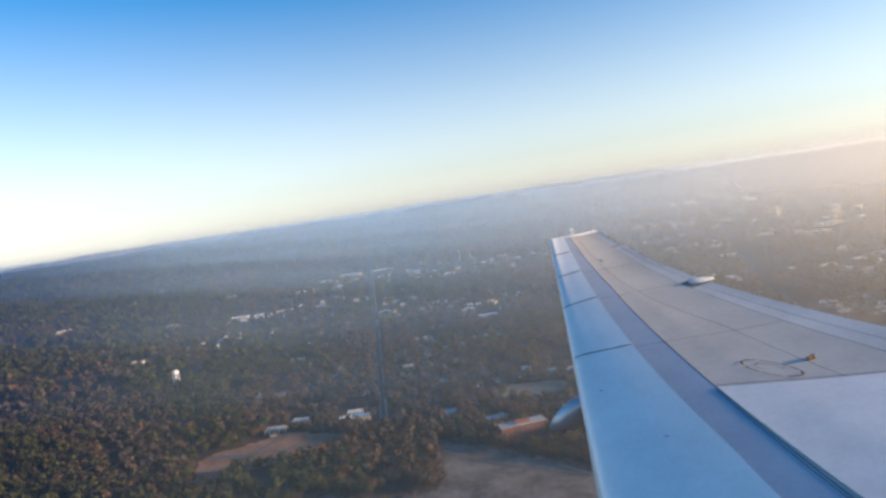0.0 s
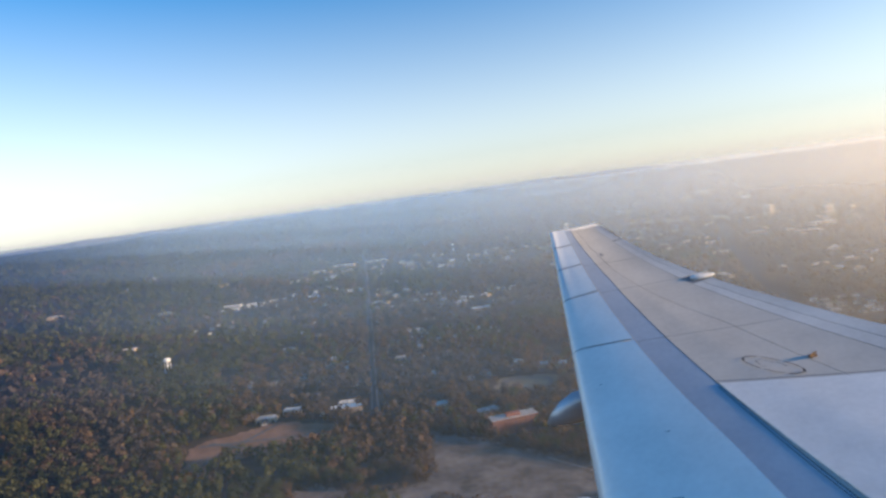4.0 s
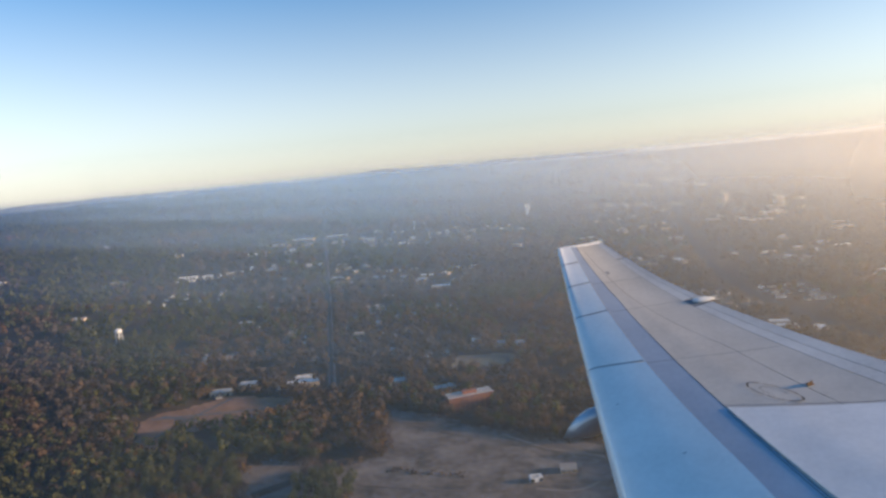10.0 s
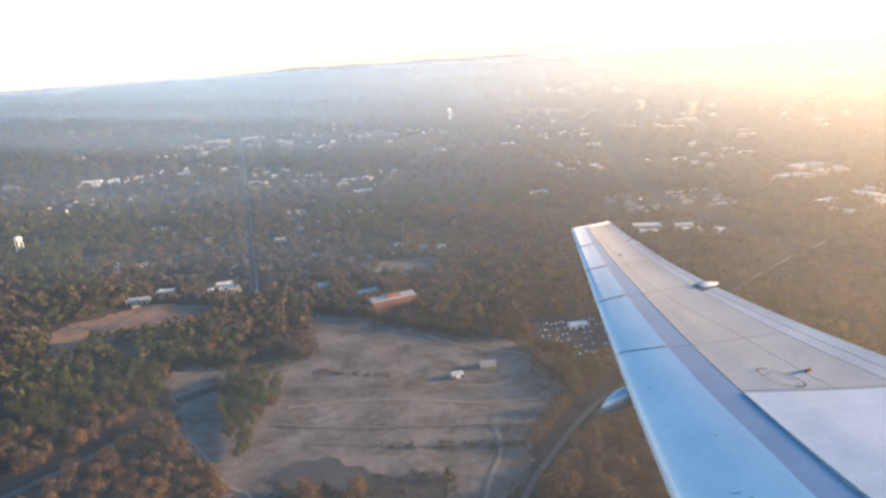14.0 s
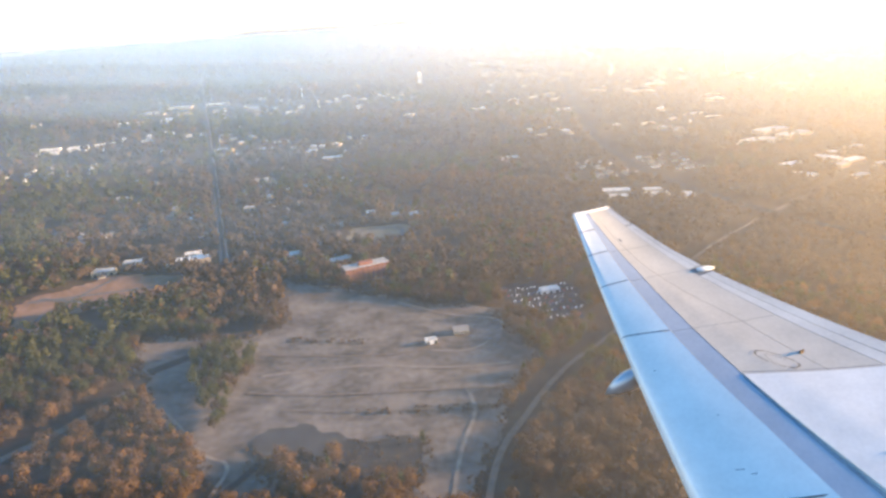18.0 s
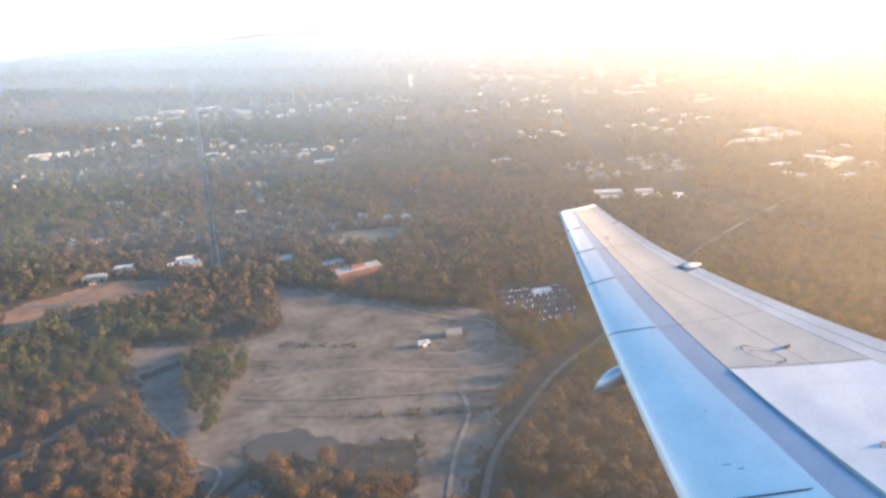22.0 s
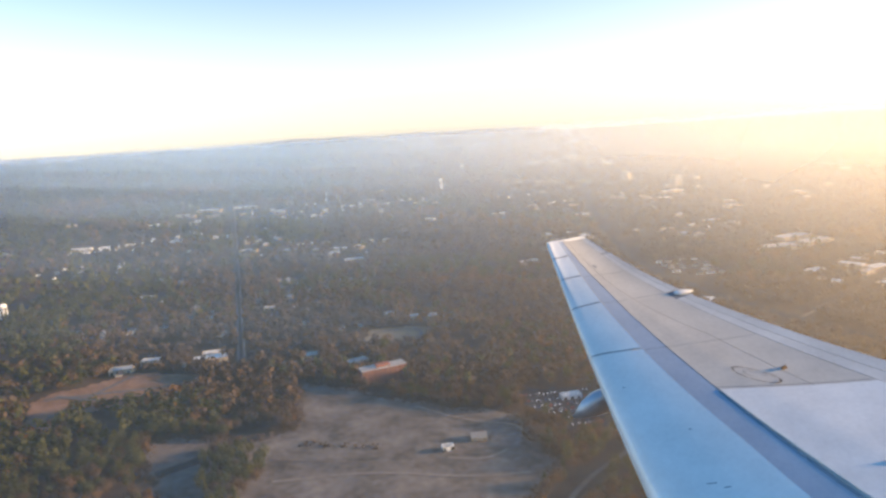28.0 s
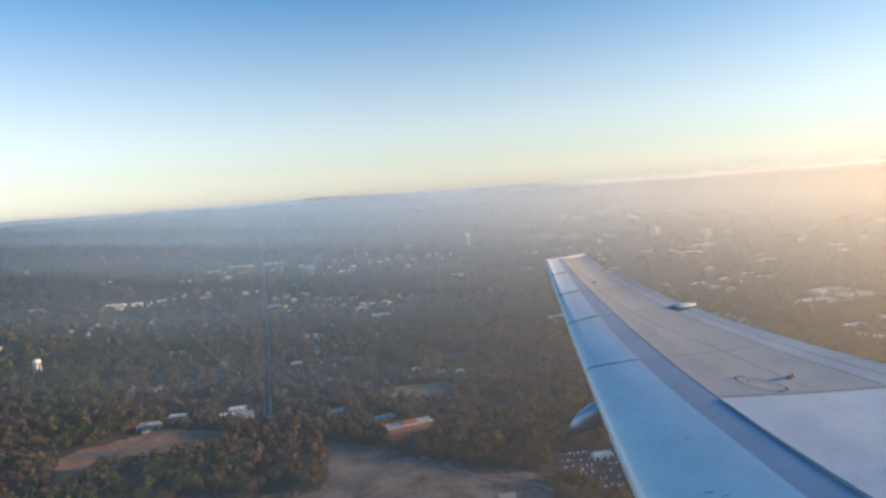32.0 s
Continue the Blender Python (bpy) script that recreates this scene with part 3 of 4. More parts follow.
# raised panel inboard, its outer edge running back and inboard
raised = bmesh.new()
grid = []
for k in range(13):
    c = 0.418 + 0.448 * k / 12
    out_y = 4.05 - 2.42 * (c - 0.418)
    grid.append([raised.verts.new(skin(c, ROOT + (out_y - ROOT) * q / 16, 0.016)) for q in range(17)])
for a, b in zip(grid[:-1], grid[1:]):
    for q in range(16):
        raised.faces.new((a[q], b[q], b[q + 1], a[q + 1])).smooth = True
bmesh.ops.recalc_face_normals(raised, faces=raised.faces)
if sum(f.normal.z for f in raised.faces) < 0:
    bmesh.ops.reverse_faces(raised, faces=raised.faces)
ret = bmesh.ops.extrude_face_region(raised, geom=list(raised.faces))
for v in ret["geom"]:
    if isinstance(v, bmesh.types.BMVert):
        v.co.z -= 0.014
bmesh.ops.recalc_face_normals(raised, faces=raised.faces)
for e in raised.edges:
    if len(e.link_faces) == 2 and e.calc_face_angle(0) > 0.7:
        e.smooth = False
part("inboard_panel", raised, PANEL, wing, "pale inboard skin panel, slightly raised")
panel("flap", 0.872, 0.93, ROOT, 7.1, EDGE, -0.002, 0.02, ny=24, nc=3, label="pale trailing-edge flap")
panel("flap_edge", 0.934, 1.0, ROOT, 7.1, EDGE, -0.003, 0.02, ny=24, nc=3, label="bright trailing strip of the flap")
panel("aileron", 0.872, 0.945, 7.42, 9.55, EDGE, -0.002, 0.015, ny=10, nc=3, label="pale aileron with a chipped edge")
panel("trim_tab", 0.95, 1.0, 7.42, 9.55, EDGE, -0.003, 0.015, ny=10, nc=3, label="pale strip along the aileron")
panel("tip_panel", 0.872, 0.985, 9.6, TIP, EDGE, -0.002, 0.012, ny=4, nc=4)
# sealed joints across the skin
for y in (6.20, 7.79, 8.88):
    ch = tail(y) - nose(y)
    skin_line("skin_seam", [(0.285, y + lean(y) * 0.285 * ch), (0.86, y + lean(y) * 0.8 * 0.86 * ch)], 0.010, 0.004, GROOVE)
skin_line("skin_seam", [(0.42, 4.12), (0.56, 3.78), (0.86, 3.05)], 0.014, 0.0045, GROOVE)
skin_line("strip_groove", [(strip_end(y) - 0.006, y) for y in (-1.0, 0.5, 2.0, 3.2, 4.0)], 0.018, 0.0, GROOVE, "dark groove along the raised panel")
skin_line("slat_seal", [(0.02, 1.72), (0.12, 1.56), (0.24, 1.26), (0.30, 1.12)], 0.035, 0.06, MARK, "dark rubber seal at the slat's end")
for c, y, w in ((0.14, 2.25, 0.16), (0.17, 2.05, 0.10), (0.20, 3.4, 0.05), (0.08, 5.0, 0.05)):
    skin_line("scuff", [(c, y), (c + 0.004 + w * 0.12, y - w * 0.4)], 0.016, lambda q: 0.016 + 0.05 * max(0.0, q - 0.1) / 0.18, GROOVE)
tip = bmesh.new()
ring = [skin(c, TIP) for c, _ in UPPER] + [skin(c, TIP, 0, 0, True) for c, _ in reversed(LOWER[1:])]
mid = skin(0.4, TIP, -0.02)
end = [Vector((nose(TIP) + 0.10 + (p.x - nose(TIP)) * 0.84, TIP + 0.12 - 0.06 * (p.x - nose(TIP)), mid.z + (p.z - mid.z) * 0.3)) for p in ring]
va, vb = [tip.verts.new(p) for p in ring], [tip.verts.new(p) for p in end]
for k in range(len(va)):
    tip.faces.new((va[k], va[(k + 1) % len(va)], vb[(k + 1) % len(va)], vb[k]))
tip.faces.new(vb)
bmesh.ops.recalc_face_normals(tip, faces=tip.faces)
part("wing_tip", tip, SLAT, wing, "pale rounded wing tip fairing")


def fairing(name, place, length, w, h, material, label, ang=0.0):
    bm = bmesh.new()
    bmesh.ops.create_uvsphere(bm, u_segments=14, v_segments=10, radius=0.5)
    for v in bm.verts:
        q = 1 - 0.45 * (v.co.x + 0.5)
        v.co = Vector((v.co.x * length, v.co.y * w * q * 1.3, v.co.z * h * q * 1.3))
    bmesh.ops.transform(bm, matrix=Matrix.Translation(place) @ Matrix.Rotation(ang, 4, "Z"), verts=bm.verts)
    for f in bm.faces:
        f.smooth = True
    return part(name, bm, material, wing, label)


fairing("hinge_fairing", skin(0.985, 7.25, 0.01), 0.5, 0.17, 0.07, TANK, "white flap hinge fairing on the trailing edge", -0.25)
# pointed fin below the slat, its rounded edge towards the airflow
fin, foot = bmesh.new(), skin(0.0, 5.35)
outline = [(-0.60, -0.42), (-0.52, -0.27), (-0.36, -0.12), (-0.14, -0.01), (0.25, 0.02), (0.55, -0.12), (0.5, -0.5), (0.2, -0.55), (-0.2, -0.54), (-0.5, -0.48)]
rim = [fin.verts.new(foot + Vector((x * 1.1, 0, z * 1.3))) for x, z in outline]
for side in (-1, 1):
    inside_rim = [fin.verts.new(foot + Vector((0.02 + (x - 0.02) * 0.75, side * 0.15, -0.35 + (z + 0.27) * 0.8))) for x, z in outline]
    for k in range(len(rim)):
        fin.faces.new((rim[k], rim[(k + 1) % len(rim)], inside_rim[(k + 1) % len(rim)], inside_rim[k]))
    fin.faces.new(inside_rim)
bmesh.ops.recalc_face_normals(fin, faces=fin.faces)
for f in fin.faces:
    f.smooth = True
part("vortilon", fin, STRIP, wing, "small grey metal fin under the leading edge")
for y in (9.75, 9.95, 10.15, 10.32):
    bm = bmesh.new()
    p = skin(0.985, y)
    tube(bm, p - Vector((0.03, 0, 0)), p + Vector((0.13, -0.02, -0.01)), 0.012, 0.005, 6)
    part("static_wick", bm, GROOVE, wing)
# painted rings and the tuft beside them
RING = ((0.595, 4.10), (0.048, 0.30))
for size, dash in ((1.0, 7), (0.53, 4)):
    (cc, cy), (rc, ry) = RING
    bm = bmesh.new()
    for k in range(56):
        if k % dash == dash - 1 or (size < 1 and k > 36):
            continue
        q = []
        for e, kk in ((0.955, k), (1.045, k), (1.045, k + 1), (0.955, k + 1)):
            th = kk * math.tau / 56
            u, w = size * e * math.cos(th), size * e * math.sin(th)
            q.append(bm.verts.new(skin(cc + rc * u, cy + ry * w - 0.235 * u, 0.014)))
        bm.faces.new(q)
    bmesh.ops.remove_doubles(bm, verts=bm.verts, dist=0.0005)
    bmesh.ops.recalc_face_normals(bm, faces=bm.faces)
    part("painted_ring", bm, MARK, wing, "faded black painted ring, worn into dashes")
skin_line("small_fitting", [(0.565, 9.16), (0.575, 9.05)], 0.05, 0.006, GROOVE)
tuft = bmesh.new()
spot = skin(0.715, 4.04, 0.0)
box(tuft, spot.x - 0.06, spot.y - 0.035, spot.z - 0.01, spot.x + 0.06, spot.y + 0.035, spot.z + 0.025, 0.01)
for k in range(7):
    tube(tuft, spot + Vector((0, 0, 0.02)), spot + Vector((-0.08 + 0.027 * k, -0.03 + 0.01 * k, 0.075 - 0.01 * abs(k - 3))), 0.014, 0.006, 5)
part("ice_tuft", tuft, AMBER, wing, "small dark amber tuft standing on the skin")
bm = bmesh.new()
bmesh.ops.create_cone(bm, cap_ends=True, segments=20, radius1=0.07, radius2=0.07, depth=0.01)
bmesh.ops.translate(bm, vec=skin(0.54, 1.3, 0.024), verts=bm.verts)
part("filler_cap", bm, GROOVE, wing, "dark round cap in the skin")


# ---- buildings ----
def gable(bm, x, y, z0, z1, over=0.5):
    v = [bm.verts.new(p) for p in ((-x - over, -y - over, z0), (x + over, -y - over, z0), (x + over, y + over, z0), (-x - over, y + over, z0),
                                   (-x - over, 0, z1), (x + over, 0, z1))]
    for f in ((0, 1, 5, 4), (2, 3, 4, 5), (0, 4, 3), (1, 2, 5), (0, 3, 2, 1)):
        bm.faces.new([v[k] for k in f])
    return bm


def house(w, l, h, label, wall=SIDING, roof=SHINGLE):
    ob = new("house")
    tagged(ob, label, "house", "houses among the trees")
    body = part("wall", boxes((-w / 2, -l / 2, 0, w / 2, l / 2, h)), wall, ob)
    top = part("roof", gable(bmesh.new(), w / 2, l / 2, h, h + l * 0.32), roof, ob)
    part("chimney", boxes((w * 0.2, -0.5, h, w * 0.2 + 0.9, 0.4, h + l * 0.32 + 0.9)), BRICK, top)
    for x in (-w * 0.3, w * 0.3):
        for s in (-1, 1):
            part("window", boxes((x - 0.7, s * l / 2 - 0.06, 1.0, x + 0.7, s * l / 2 + 0.06, 2.3)), PANE, body)
    part("door", boxes((-0.5, -l / 2 - 0.07, 0, 0.5, -l / 2 + 0.07, 2.1)), BRICK, body)
    return ob


def hall(w, l, h, label, wall=TAN_WALL, roof=WHITE_ROOF, units=4):
    ob = new("warehouse")
    tagged(ob, label, "warehouse", "low commercial buildings")
    body = part("wall", boxes((-w / 2, -l / 2, 0, w / 2, l / 2, h)), wall, ob)
    top = part("roof", boxes((-w / 2 + 0.4, -l / 2 + 0.4, h, w / 2 - 0.4, l / 2 - 0.4, h + 0.25)), roof, ob)
    part("parapet", boxes((-w / 2, -l / 2, h, w / 2, -l / 2 + 0.38, h + 0.8), (-w / 2, l / 2 - 0.38, h, w / 2, l / 2, h + 0.8),
                          (-w / 2, -l / 2 + 0.39, h, -w / 2 + 0.38, l / 2 - 0.39, h + 0.8), (w / 2 - 0.38, -l / 2 + 0.39, h, w / 2, l / 2 - 0.39, h + 0.8)), wall, ob)
    for k in range(units):
        x, y = -w * 0.35 + w * 0.7 * k / max(1, units - 1), (-1) ** k * l * 0.18
        part("roof_unit", boxes((x - 1.3, y - 1, h + 0.25, x + 1.3, y + 1, h + 1.7), bevel=0.1), PALE, top)
        part("loading_door", boxes((x - 1.6, -l / 2 - 0.06, 0, x + 1.6, -l / 2 + 0.06, 3.2)), PANE, body)
    return ob


def office(w, l, floors, label, wall=BRICK):
    ob = new("office_building")
    tagged(ob, label, "office building", "office buildings")
    h = floors * 3.6
    body = part("wall", boxes((-w / 2, -l / 2, 0, w / 2, l / 2, h)), wall, ob)
    top = part("roof", boxes((-w / 2 + 0.3, -l / 2 + 0.3, h, w / 2 - 0.3, l / 2 - 0.3, h + 0.3)), CONCRETE, ob)
    part("penthouse", boxes((-w * 0.15, -l * 0.2, h + 0.3, w * 0.15, l * 0.2, h + 3.6)), wall, top)
    for f in range(floors):
        for s in (-1, 1):
            n = max(3, int(w / 6))
            for k in range(n):
                x = -w / 2 + (k + 0.5) * w / n
                part("window", boxes((x - w / n * 0.4, s * l / 2 - 0.1, f * 3.6 + 1.1, x + w / n * 0.4, s * l / 2 + 0.1, f * 3.6 + 2.7)), PANE, body)
            part("window", boxes((s * w / 2 - 0.1, -l * 0.42, f * 3.6 + 1.1, s * w / 2 + 0.1, l * 0.42, f * 3.6 + 2.7)), PANE, body)
    return ob


TAKEN = []          # places that trees keep clear of: x, y, radius


def put(ob, x, y, deg, r):
    TAKEN.append((x, y, r))
    return copy_thing(ob, pose(x, y, lie(x, y) + 0.02, 0, 0, deg))


def first(ob, x, y, deg, r):
    TAKEN.append((x, y, r))
    ob.matrix_world = pose(x, y, lie(x, y) + 0.02, 0, 0, deg)
    return ob


rnd = random.Random(3)
HOUSES = [first(house(12, 8, 3.2, "small pale house with a grey shingle roof"), -13, 1057, 20, 14),
          first(house(16, 9, 3.4, "long ranch house with a shingle roof"), -390, 977, 70, 12),
          first(house(10, 9, 5.6, "two-storey pale house with a gable roof"), -554, 1015, 40, 11)]
HALLS = [first(hall(46, 22, 6.5, "flat white-roofed commercial building"), 692, 1387, 15, 30),
         first(hall(30, 16, 5.5, "small tan shop with a white flat roof", units=3), 650, 1360, 30, 22),
         first(hall(80, 34, 8, "large pale warehouse with a white flat roof", units=6), 540, 2980, -12, 52),
         first(hall(52, 11, 6, "long pale apartment block with a white roof", SIDING, WHITE_ROOF, 5), -963, 1711, 18, 30)]


def rows_of(kinds, cx, cy, deg, nx, ny, dx, dy, loss=0.15, jit=4.0, r=11):
    c, s = math.cos(radians(deg)), math.sin(radians(deg))
    for a in range(nx):
        for b in range(ny):
            if rnd.random() < loss:
                continue
            u, v = (a - (nx - 1) / 2) * dx + rnd.uniform(-jit, jit), (b - (ny - 1) / 2) * dy + rnd.uniform(-jit, jit)
            x, y = cx + u * c - v * s, cy + u * s + v * c
            if min(float(off_line(way, np.float64(x), np.float64(y))) for way in (RAILWAY, HIGHWAY)) < 26:
                continue
            put(rnd.choice(kinds), x, y, deg + rnd.choice((0, 0, 90)) + rnd.uniform(-8, 8), r)


rows_of(HOUSES, 390, 1250, 8, 9, 5, 26, 30, 0.2)
rows_of(HOUSES, 300, 1170, 12, 5, 3, 30, 32, 0.3)
rows_of([HALLS[0], HALLS[2]], 690, 1400, 20, 3, 2, 80, 62, 0.2, 10, 40)
rows_of([HALLS[0], HALLS[1]], 740, 1140, 30, 6, 3, 52, 56, 0.25, 10, 28)
rows_of([HALLS[0], HALLS[1]], 350, 1035, -8, 3, 2, 56, 36, 0.1, 6, 30)
rows_of([HALLS[1]] + HOUSES, -235, 850, 14, 4, 3, 33, 32, 0.3, 7, 13)
rows_of([HALLS[3]], -960, 1700, 18, 3, 2, 66, 44, 0.1, 3, 28)
rows_of([HALLS[3]], -780, 1800, 22, 4, 2, 62, 44, 0.2, 3, 28)
rows_of(HOUSES, -900, 1500, 20, 6, 3, 44, 44, 0.35)
rows_of([HALLS[1]] + HOUSES, -640, 2310, 10, 8, 4, 60, 60, 0.25, 14, 18)
rows_of([HALLS[0], HALLS[1], HALLS[2]], 450, 2900, 0, 9, 4, 110, 120, 0.25, 40, 40)
rows_of([HALLS[0], HALLS[1], HALLS[2]], 940, 2070, 20, 7, 4, 110, 110, 0.3, 40, 40)
rows_of([HALLS[0], HALLS[1], HALLS[1]], -375, 1640, -4, 7, 3, 56, 60, 0.25, 14, 26)
rows_of(HOUSES + HALLS[1:2], -404, 1123, 12, 6, 4, 34, 34, 0.25, 6, 13)
rows_of(HOUSES + HALLS[1:2], -330, 1300, 20, 7, 4, 42, 44, 0.3, 8, 14)
rows_of([HALLS[0], HALLS[1]] + HOUSES, -420, 850, 15, 4, 2, 40, 34, 0.2, 6, 17)
rows_of(HOUSES + HALLS[1:2], -90, 1020, 10, 5, 2, 40, 36, 0.3, 8, 13)
rows_of([HALLS[0], HALLS[2]], -660, 2130, 10, 6, 3, 110, 110, 0.3, 30, 40)
rows_of(HOUSES + [HALLS[1]], -1300, 2300, 20, 7, 4, 130, 110, 0.5, 50, 14)
rows_of(HOUSES, -605, 1015, 30, 3, 3, 36, 36, 0.3)
rows_of(HALLS[:2] + HOUSES, -480, 2120, 8, 8, 3, 62, 56, 0.25, 16, 16)
rows_of(HALLS[:2], -180, 2200, -6, 5, 2, 62, 60, 0.2, 14, 24)
rows_of(HALLS[:2] + HOUSES[:1], 405, 2200, -20, 8, 4, 64, 70, 0.25, 18, 18)
rows_of(HALLS[:2], 300, 2010, 10, 3, 2, 64, 60, 0.1, 10, 26)
rows_of(HALLS[:2], 335, 1640, 14, 4, 2, 62, 56, 0.15, 10, 26)
rows_of(HALLS[:2], 605, 1610, 24, 3, 2, 64, 60, 0.1, 10, 28)
for k in range(18):         # scattered roofs that glint far off among the trees
    az, rr = radians(-44 + 4.2 * k + rnd.uniform(-1, 1)), rnd.uniform(1300, 2600)
    put(rnd.choice(HALLS[:2]), rr * math.sin(az), rr * math.cos(az), rnd.uniform(0, 180), 34)
put(HALLS[0], 118, 1939, 10, 28)
put(HALLS[1], -476, 830, 10, 16)
put(HALLS[1], -147, 812, 30, 20)
for k in range(70):         # houses and shops on both sides of the railway
    yy = rnd.uniform(960, 1900)
    xx = float(np.interp(yy, [889, 1365, 1838], [-329, -494, -658])) + rnd.choice((-1, 1)) * rnd.uniform(34, 170)
    if all(math.hypot(xx - a, yy - b) > c + 9 for a, b, c in TAKEN):
        put(rnd.choice(HOUSES + HALLS[1:2]), xx, yy, rnd.uniform(0, 180), 11)
first(office(58, 20, 5, "five-storey red brick office block with window bands"), -105, 752, 24, 34)
first(office(40, 16, 4, "tan four-storey office block lit by low sun", TAN_WALL), 560, 1500, 40, 28)
TALL = first(office(26, 22, 12, "tall tan tower block beyond the town", TAN_WALL), 718, 2110, 20, 24)
put(TALL, 590, 2240, 50, 24)
for k, (az, h) in enumerate(((-2.6, 1.0), (-1.6, 0.8), (-1.1, 0.7), (-0.6, 0.9))):
    sk = new("skyline_tower")
    w = 6 + 2 * (k % 2)
    part("shaft", boxes((-w / 2, -w / 2, 0, w / 2, w / 2, 62 * h)), TAN_WALL, sk)
    part("crown", boxes((-w / 4, -w / 4, 62 * h, w / 4, w / 4, 62 * h + 8)), PALE, sk)
    x, y = 4700 * math.sin(radians(az)), 4700 * math.cos(radians(az))
    sk.matrix_world = pose(x, y, lie(x, y) - 1, 0, 0, 10 * k)
    tagged(sk, "distant slim downtown tower on the horizon", "tower block", "downtown towers")


def water_tower(h, r, label):
    ob = new("water_tower")
    tagged(ob, label, "water tower", "water towers")
    bm = bmesh.new()
    bmesh.ops.create_uvsphere(bm, u_segments=20, v_segments=12, radius=r)
    for v in bm.verts:
        v.co.z = v.co.z * 0.62 + h
    for f in bm.faces:
        f.smooth = True
    part("tank", bm, TANK, ob)
    bm = bmesh.new()
    tube(bm, (0, 0, 0), (0, 0, h - r * 0.5), r * 0.26, r * 0.22, 14)
    part("stem", bm, TANK, ob)
    for k in range(6):
        th = k * math.tau / 6
        bm = bmesh.new()
        tube(bm, (r * 1.05 * math.cos(th), r * 1.05 * math.sin(th), 0), (r * 0.85 * math.cos(th), r * 0.85 * math.sin(th), h), 0.5, 0.4, 6)
        part("leg", bm, TANK, ob)
    bm = bmesh.new()
    bmesh.ops.create_cone(bm, cap_ends=True, segments=20, radius1=r * 1.08, radius2=r * 1.08, depth=0.8)
    bmesh.ops.translate(bm, vec=(0, 0, h), verts=bm.verts)
    part("balcony", bm, PALE, ob)
    return ob


first(water_tower(34, 9, "white water tower standing over the woods"), -60, 2420, 0, 14)
first(water_tower(30, 7, "white mushroom water tower above dark trees"), -860, 1141, 0, 12)

# sheds and berms on the clearing
shed = first(hall(11, 7, 3.5, "small white shed on bare sand", PALE, WHITE_ROOF, 2), -23, 563, 15, 12)
shed.location.z = 1.5
frame_house = first(house(15, 12, 3.2, "unfinished house beside a concrete slab", TAN_WALL, SHINGLE), 7, 582, 5, 14)
frame_house.location.z = 1.5
slab = sheet("slab", [(18, 562), (46, 560), (50, 590), (20, 594)], 2.0, 1.75, WORN, "grey concrete slab on the sand", "slab", 0.0, 1.0)
for k, (line, w) in enumerate((([(-186, 492), (-120, 480), (-30, 478), (38, 476)], 3.0), ([(-150, 462), (-90, 452), (0, 448), (34, 452)], 2.6),
                               ([(-190, 560), (-60, 540), (-10, 560)], 2.5), ([(-205, 720), (-120, 672), (-40, 640), (20, 620)], 2.2))):
    strip("wheel_track_%d" % (k + 1), line, w, 1.4, RUT, "worn vehicle track across the sand", "track")

for k, line in enumerate(([(-60, 665), (0, 620), (48, 610), (52, 585), (20, 540), (-23, 548)], [(-180, 520), (-90, 530), (-10, 512), (50, 515)],
                          [(-250, 470), (-215, 430), (-195, 405), (-170, 395), (-176, 360)], [(-8, 345), (0, 400), (15, 440), (8, 478)])):
    strip("sand_track_%d" % (k + 1), line, 3.4, 1.3, PALE_SAND, "pale dry wheel track on the clearing", "track")

for k, line in enumerate(([(-530, 740), (-440, 755), (-350, 770)], [(-490, 660), (-480, 720), (-450, 810)], [(-520, 750), (-430, 722), (-360, 735)])):
    strip("plot_lane_%d" % (k + 1), line, 6.0, 1.5 + 0.05 * k, WORN, "new grey lane across the orange building plot", "road")

# cars in the yard


def car(material, label):
    ob = new("car")
    tagged(ob, label, "car", "cars in the yard")
    part("body", boxes((-2.25, -0.9, 0.35, 2.25, 0.9, 0.95), bevel=0.18), material, ob)
    bm = boxes((-1.2, -0.78, 0.95, 1.0, 0.78, 1.5), bevel=0.2)
    part("cabin", bm, PANE, ob, "dark glazed cabin")
    part("roof", boxes((-0.9, -0.7, 1.47, 0.7, 0.7, 1.54)), material, ob)
    for x in (-1.4, 1.4):
        for s in (-1, 1):
            bm = bmesh.new()
            tube(bm, (x, s * 0.72, 0.33), (x, s * 0.93, 0.33), 0.33, 0.33, 12)
            part("wheel", bm, TYRE, ob)
    return ob


CAR = [first(car(m, l), 85 + 12 * k, 640, 20, 0) for k, (m, l) in enumerate(zip(CARS, ("white car parked on grey asphalt", "grey car parked on grey asphalt", "dark red car parked on grey asphalt", "blue car parked on grey asphalt")))]
for c in CAR:
    c.location.z = 0.42
for a in range(18):
    for b in range(6):
        if rnd.random() < 0.12 or (b == 1 and a < 5):
            continue
        x, y = 60 + a * 4.6 + rnd.uniform(-1, 1), 598 + b * 16 + a * 0.5 + rnd.uniform(-2, 2)
        if not bool(inside(LOT, np.float64(x), np.float64(y))):
            continue
        c = copy_thing(rnd.choice(CAR + CAR[:1]), pose(x, y, 0.42, 0, 0, 80 + rnd.uniform(-25, 25)))
yard = first(hall(22, 10, 4.5, "low pale garage in the yard of cars", PALE, WHITE_ROOF, 3), 112, 668, 12, 14)

# ---- woods ----


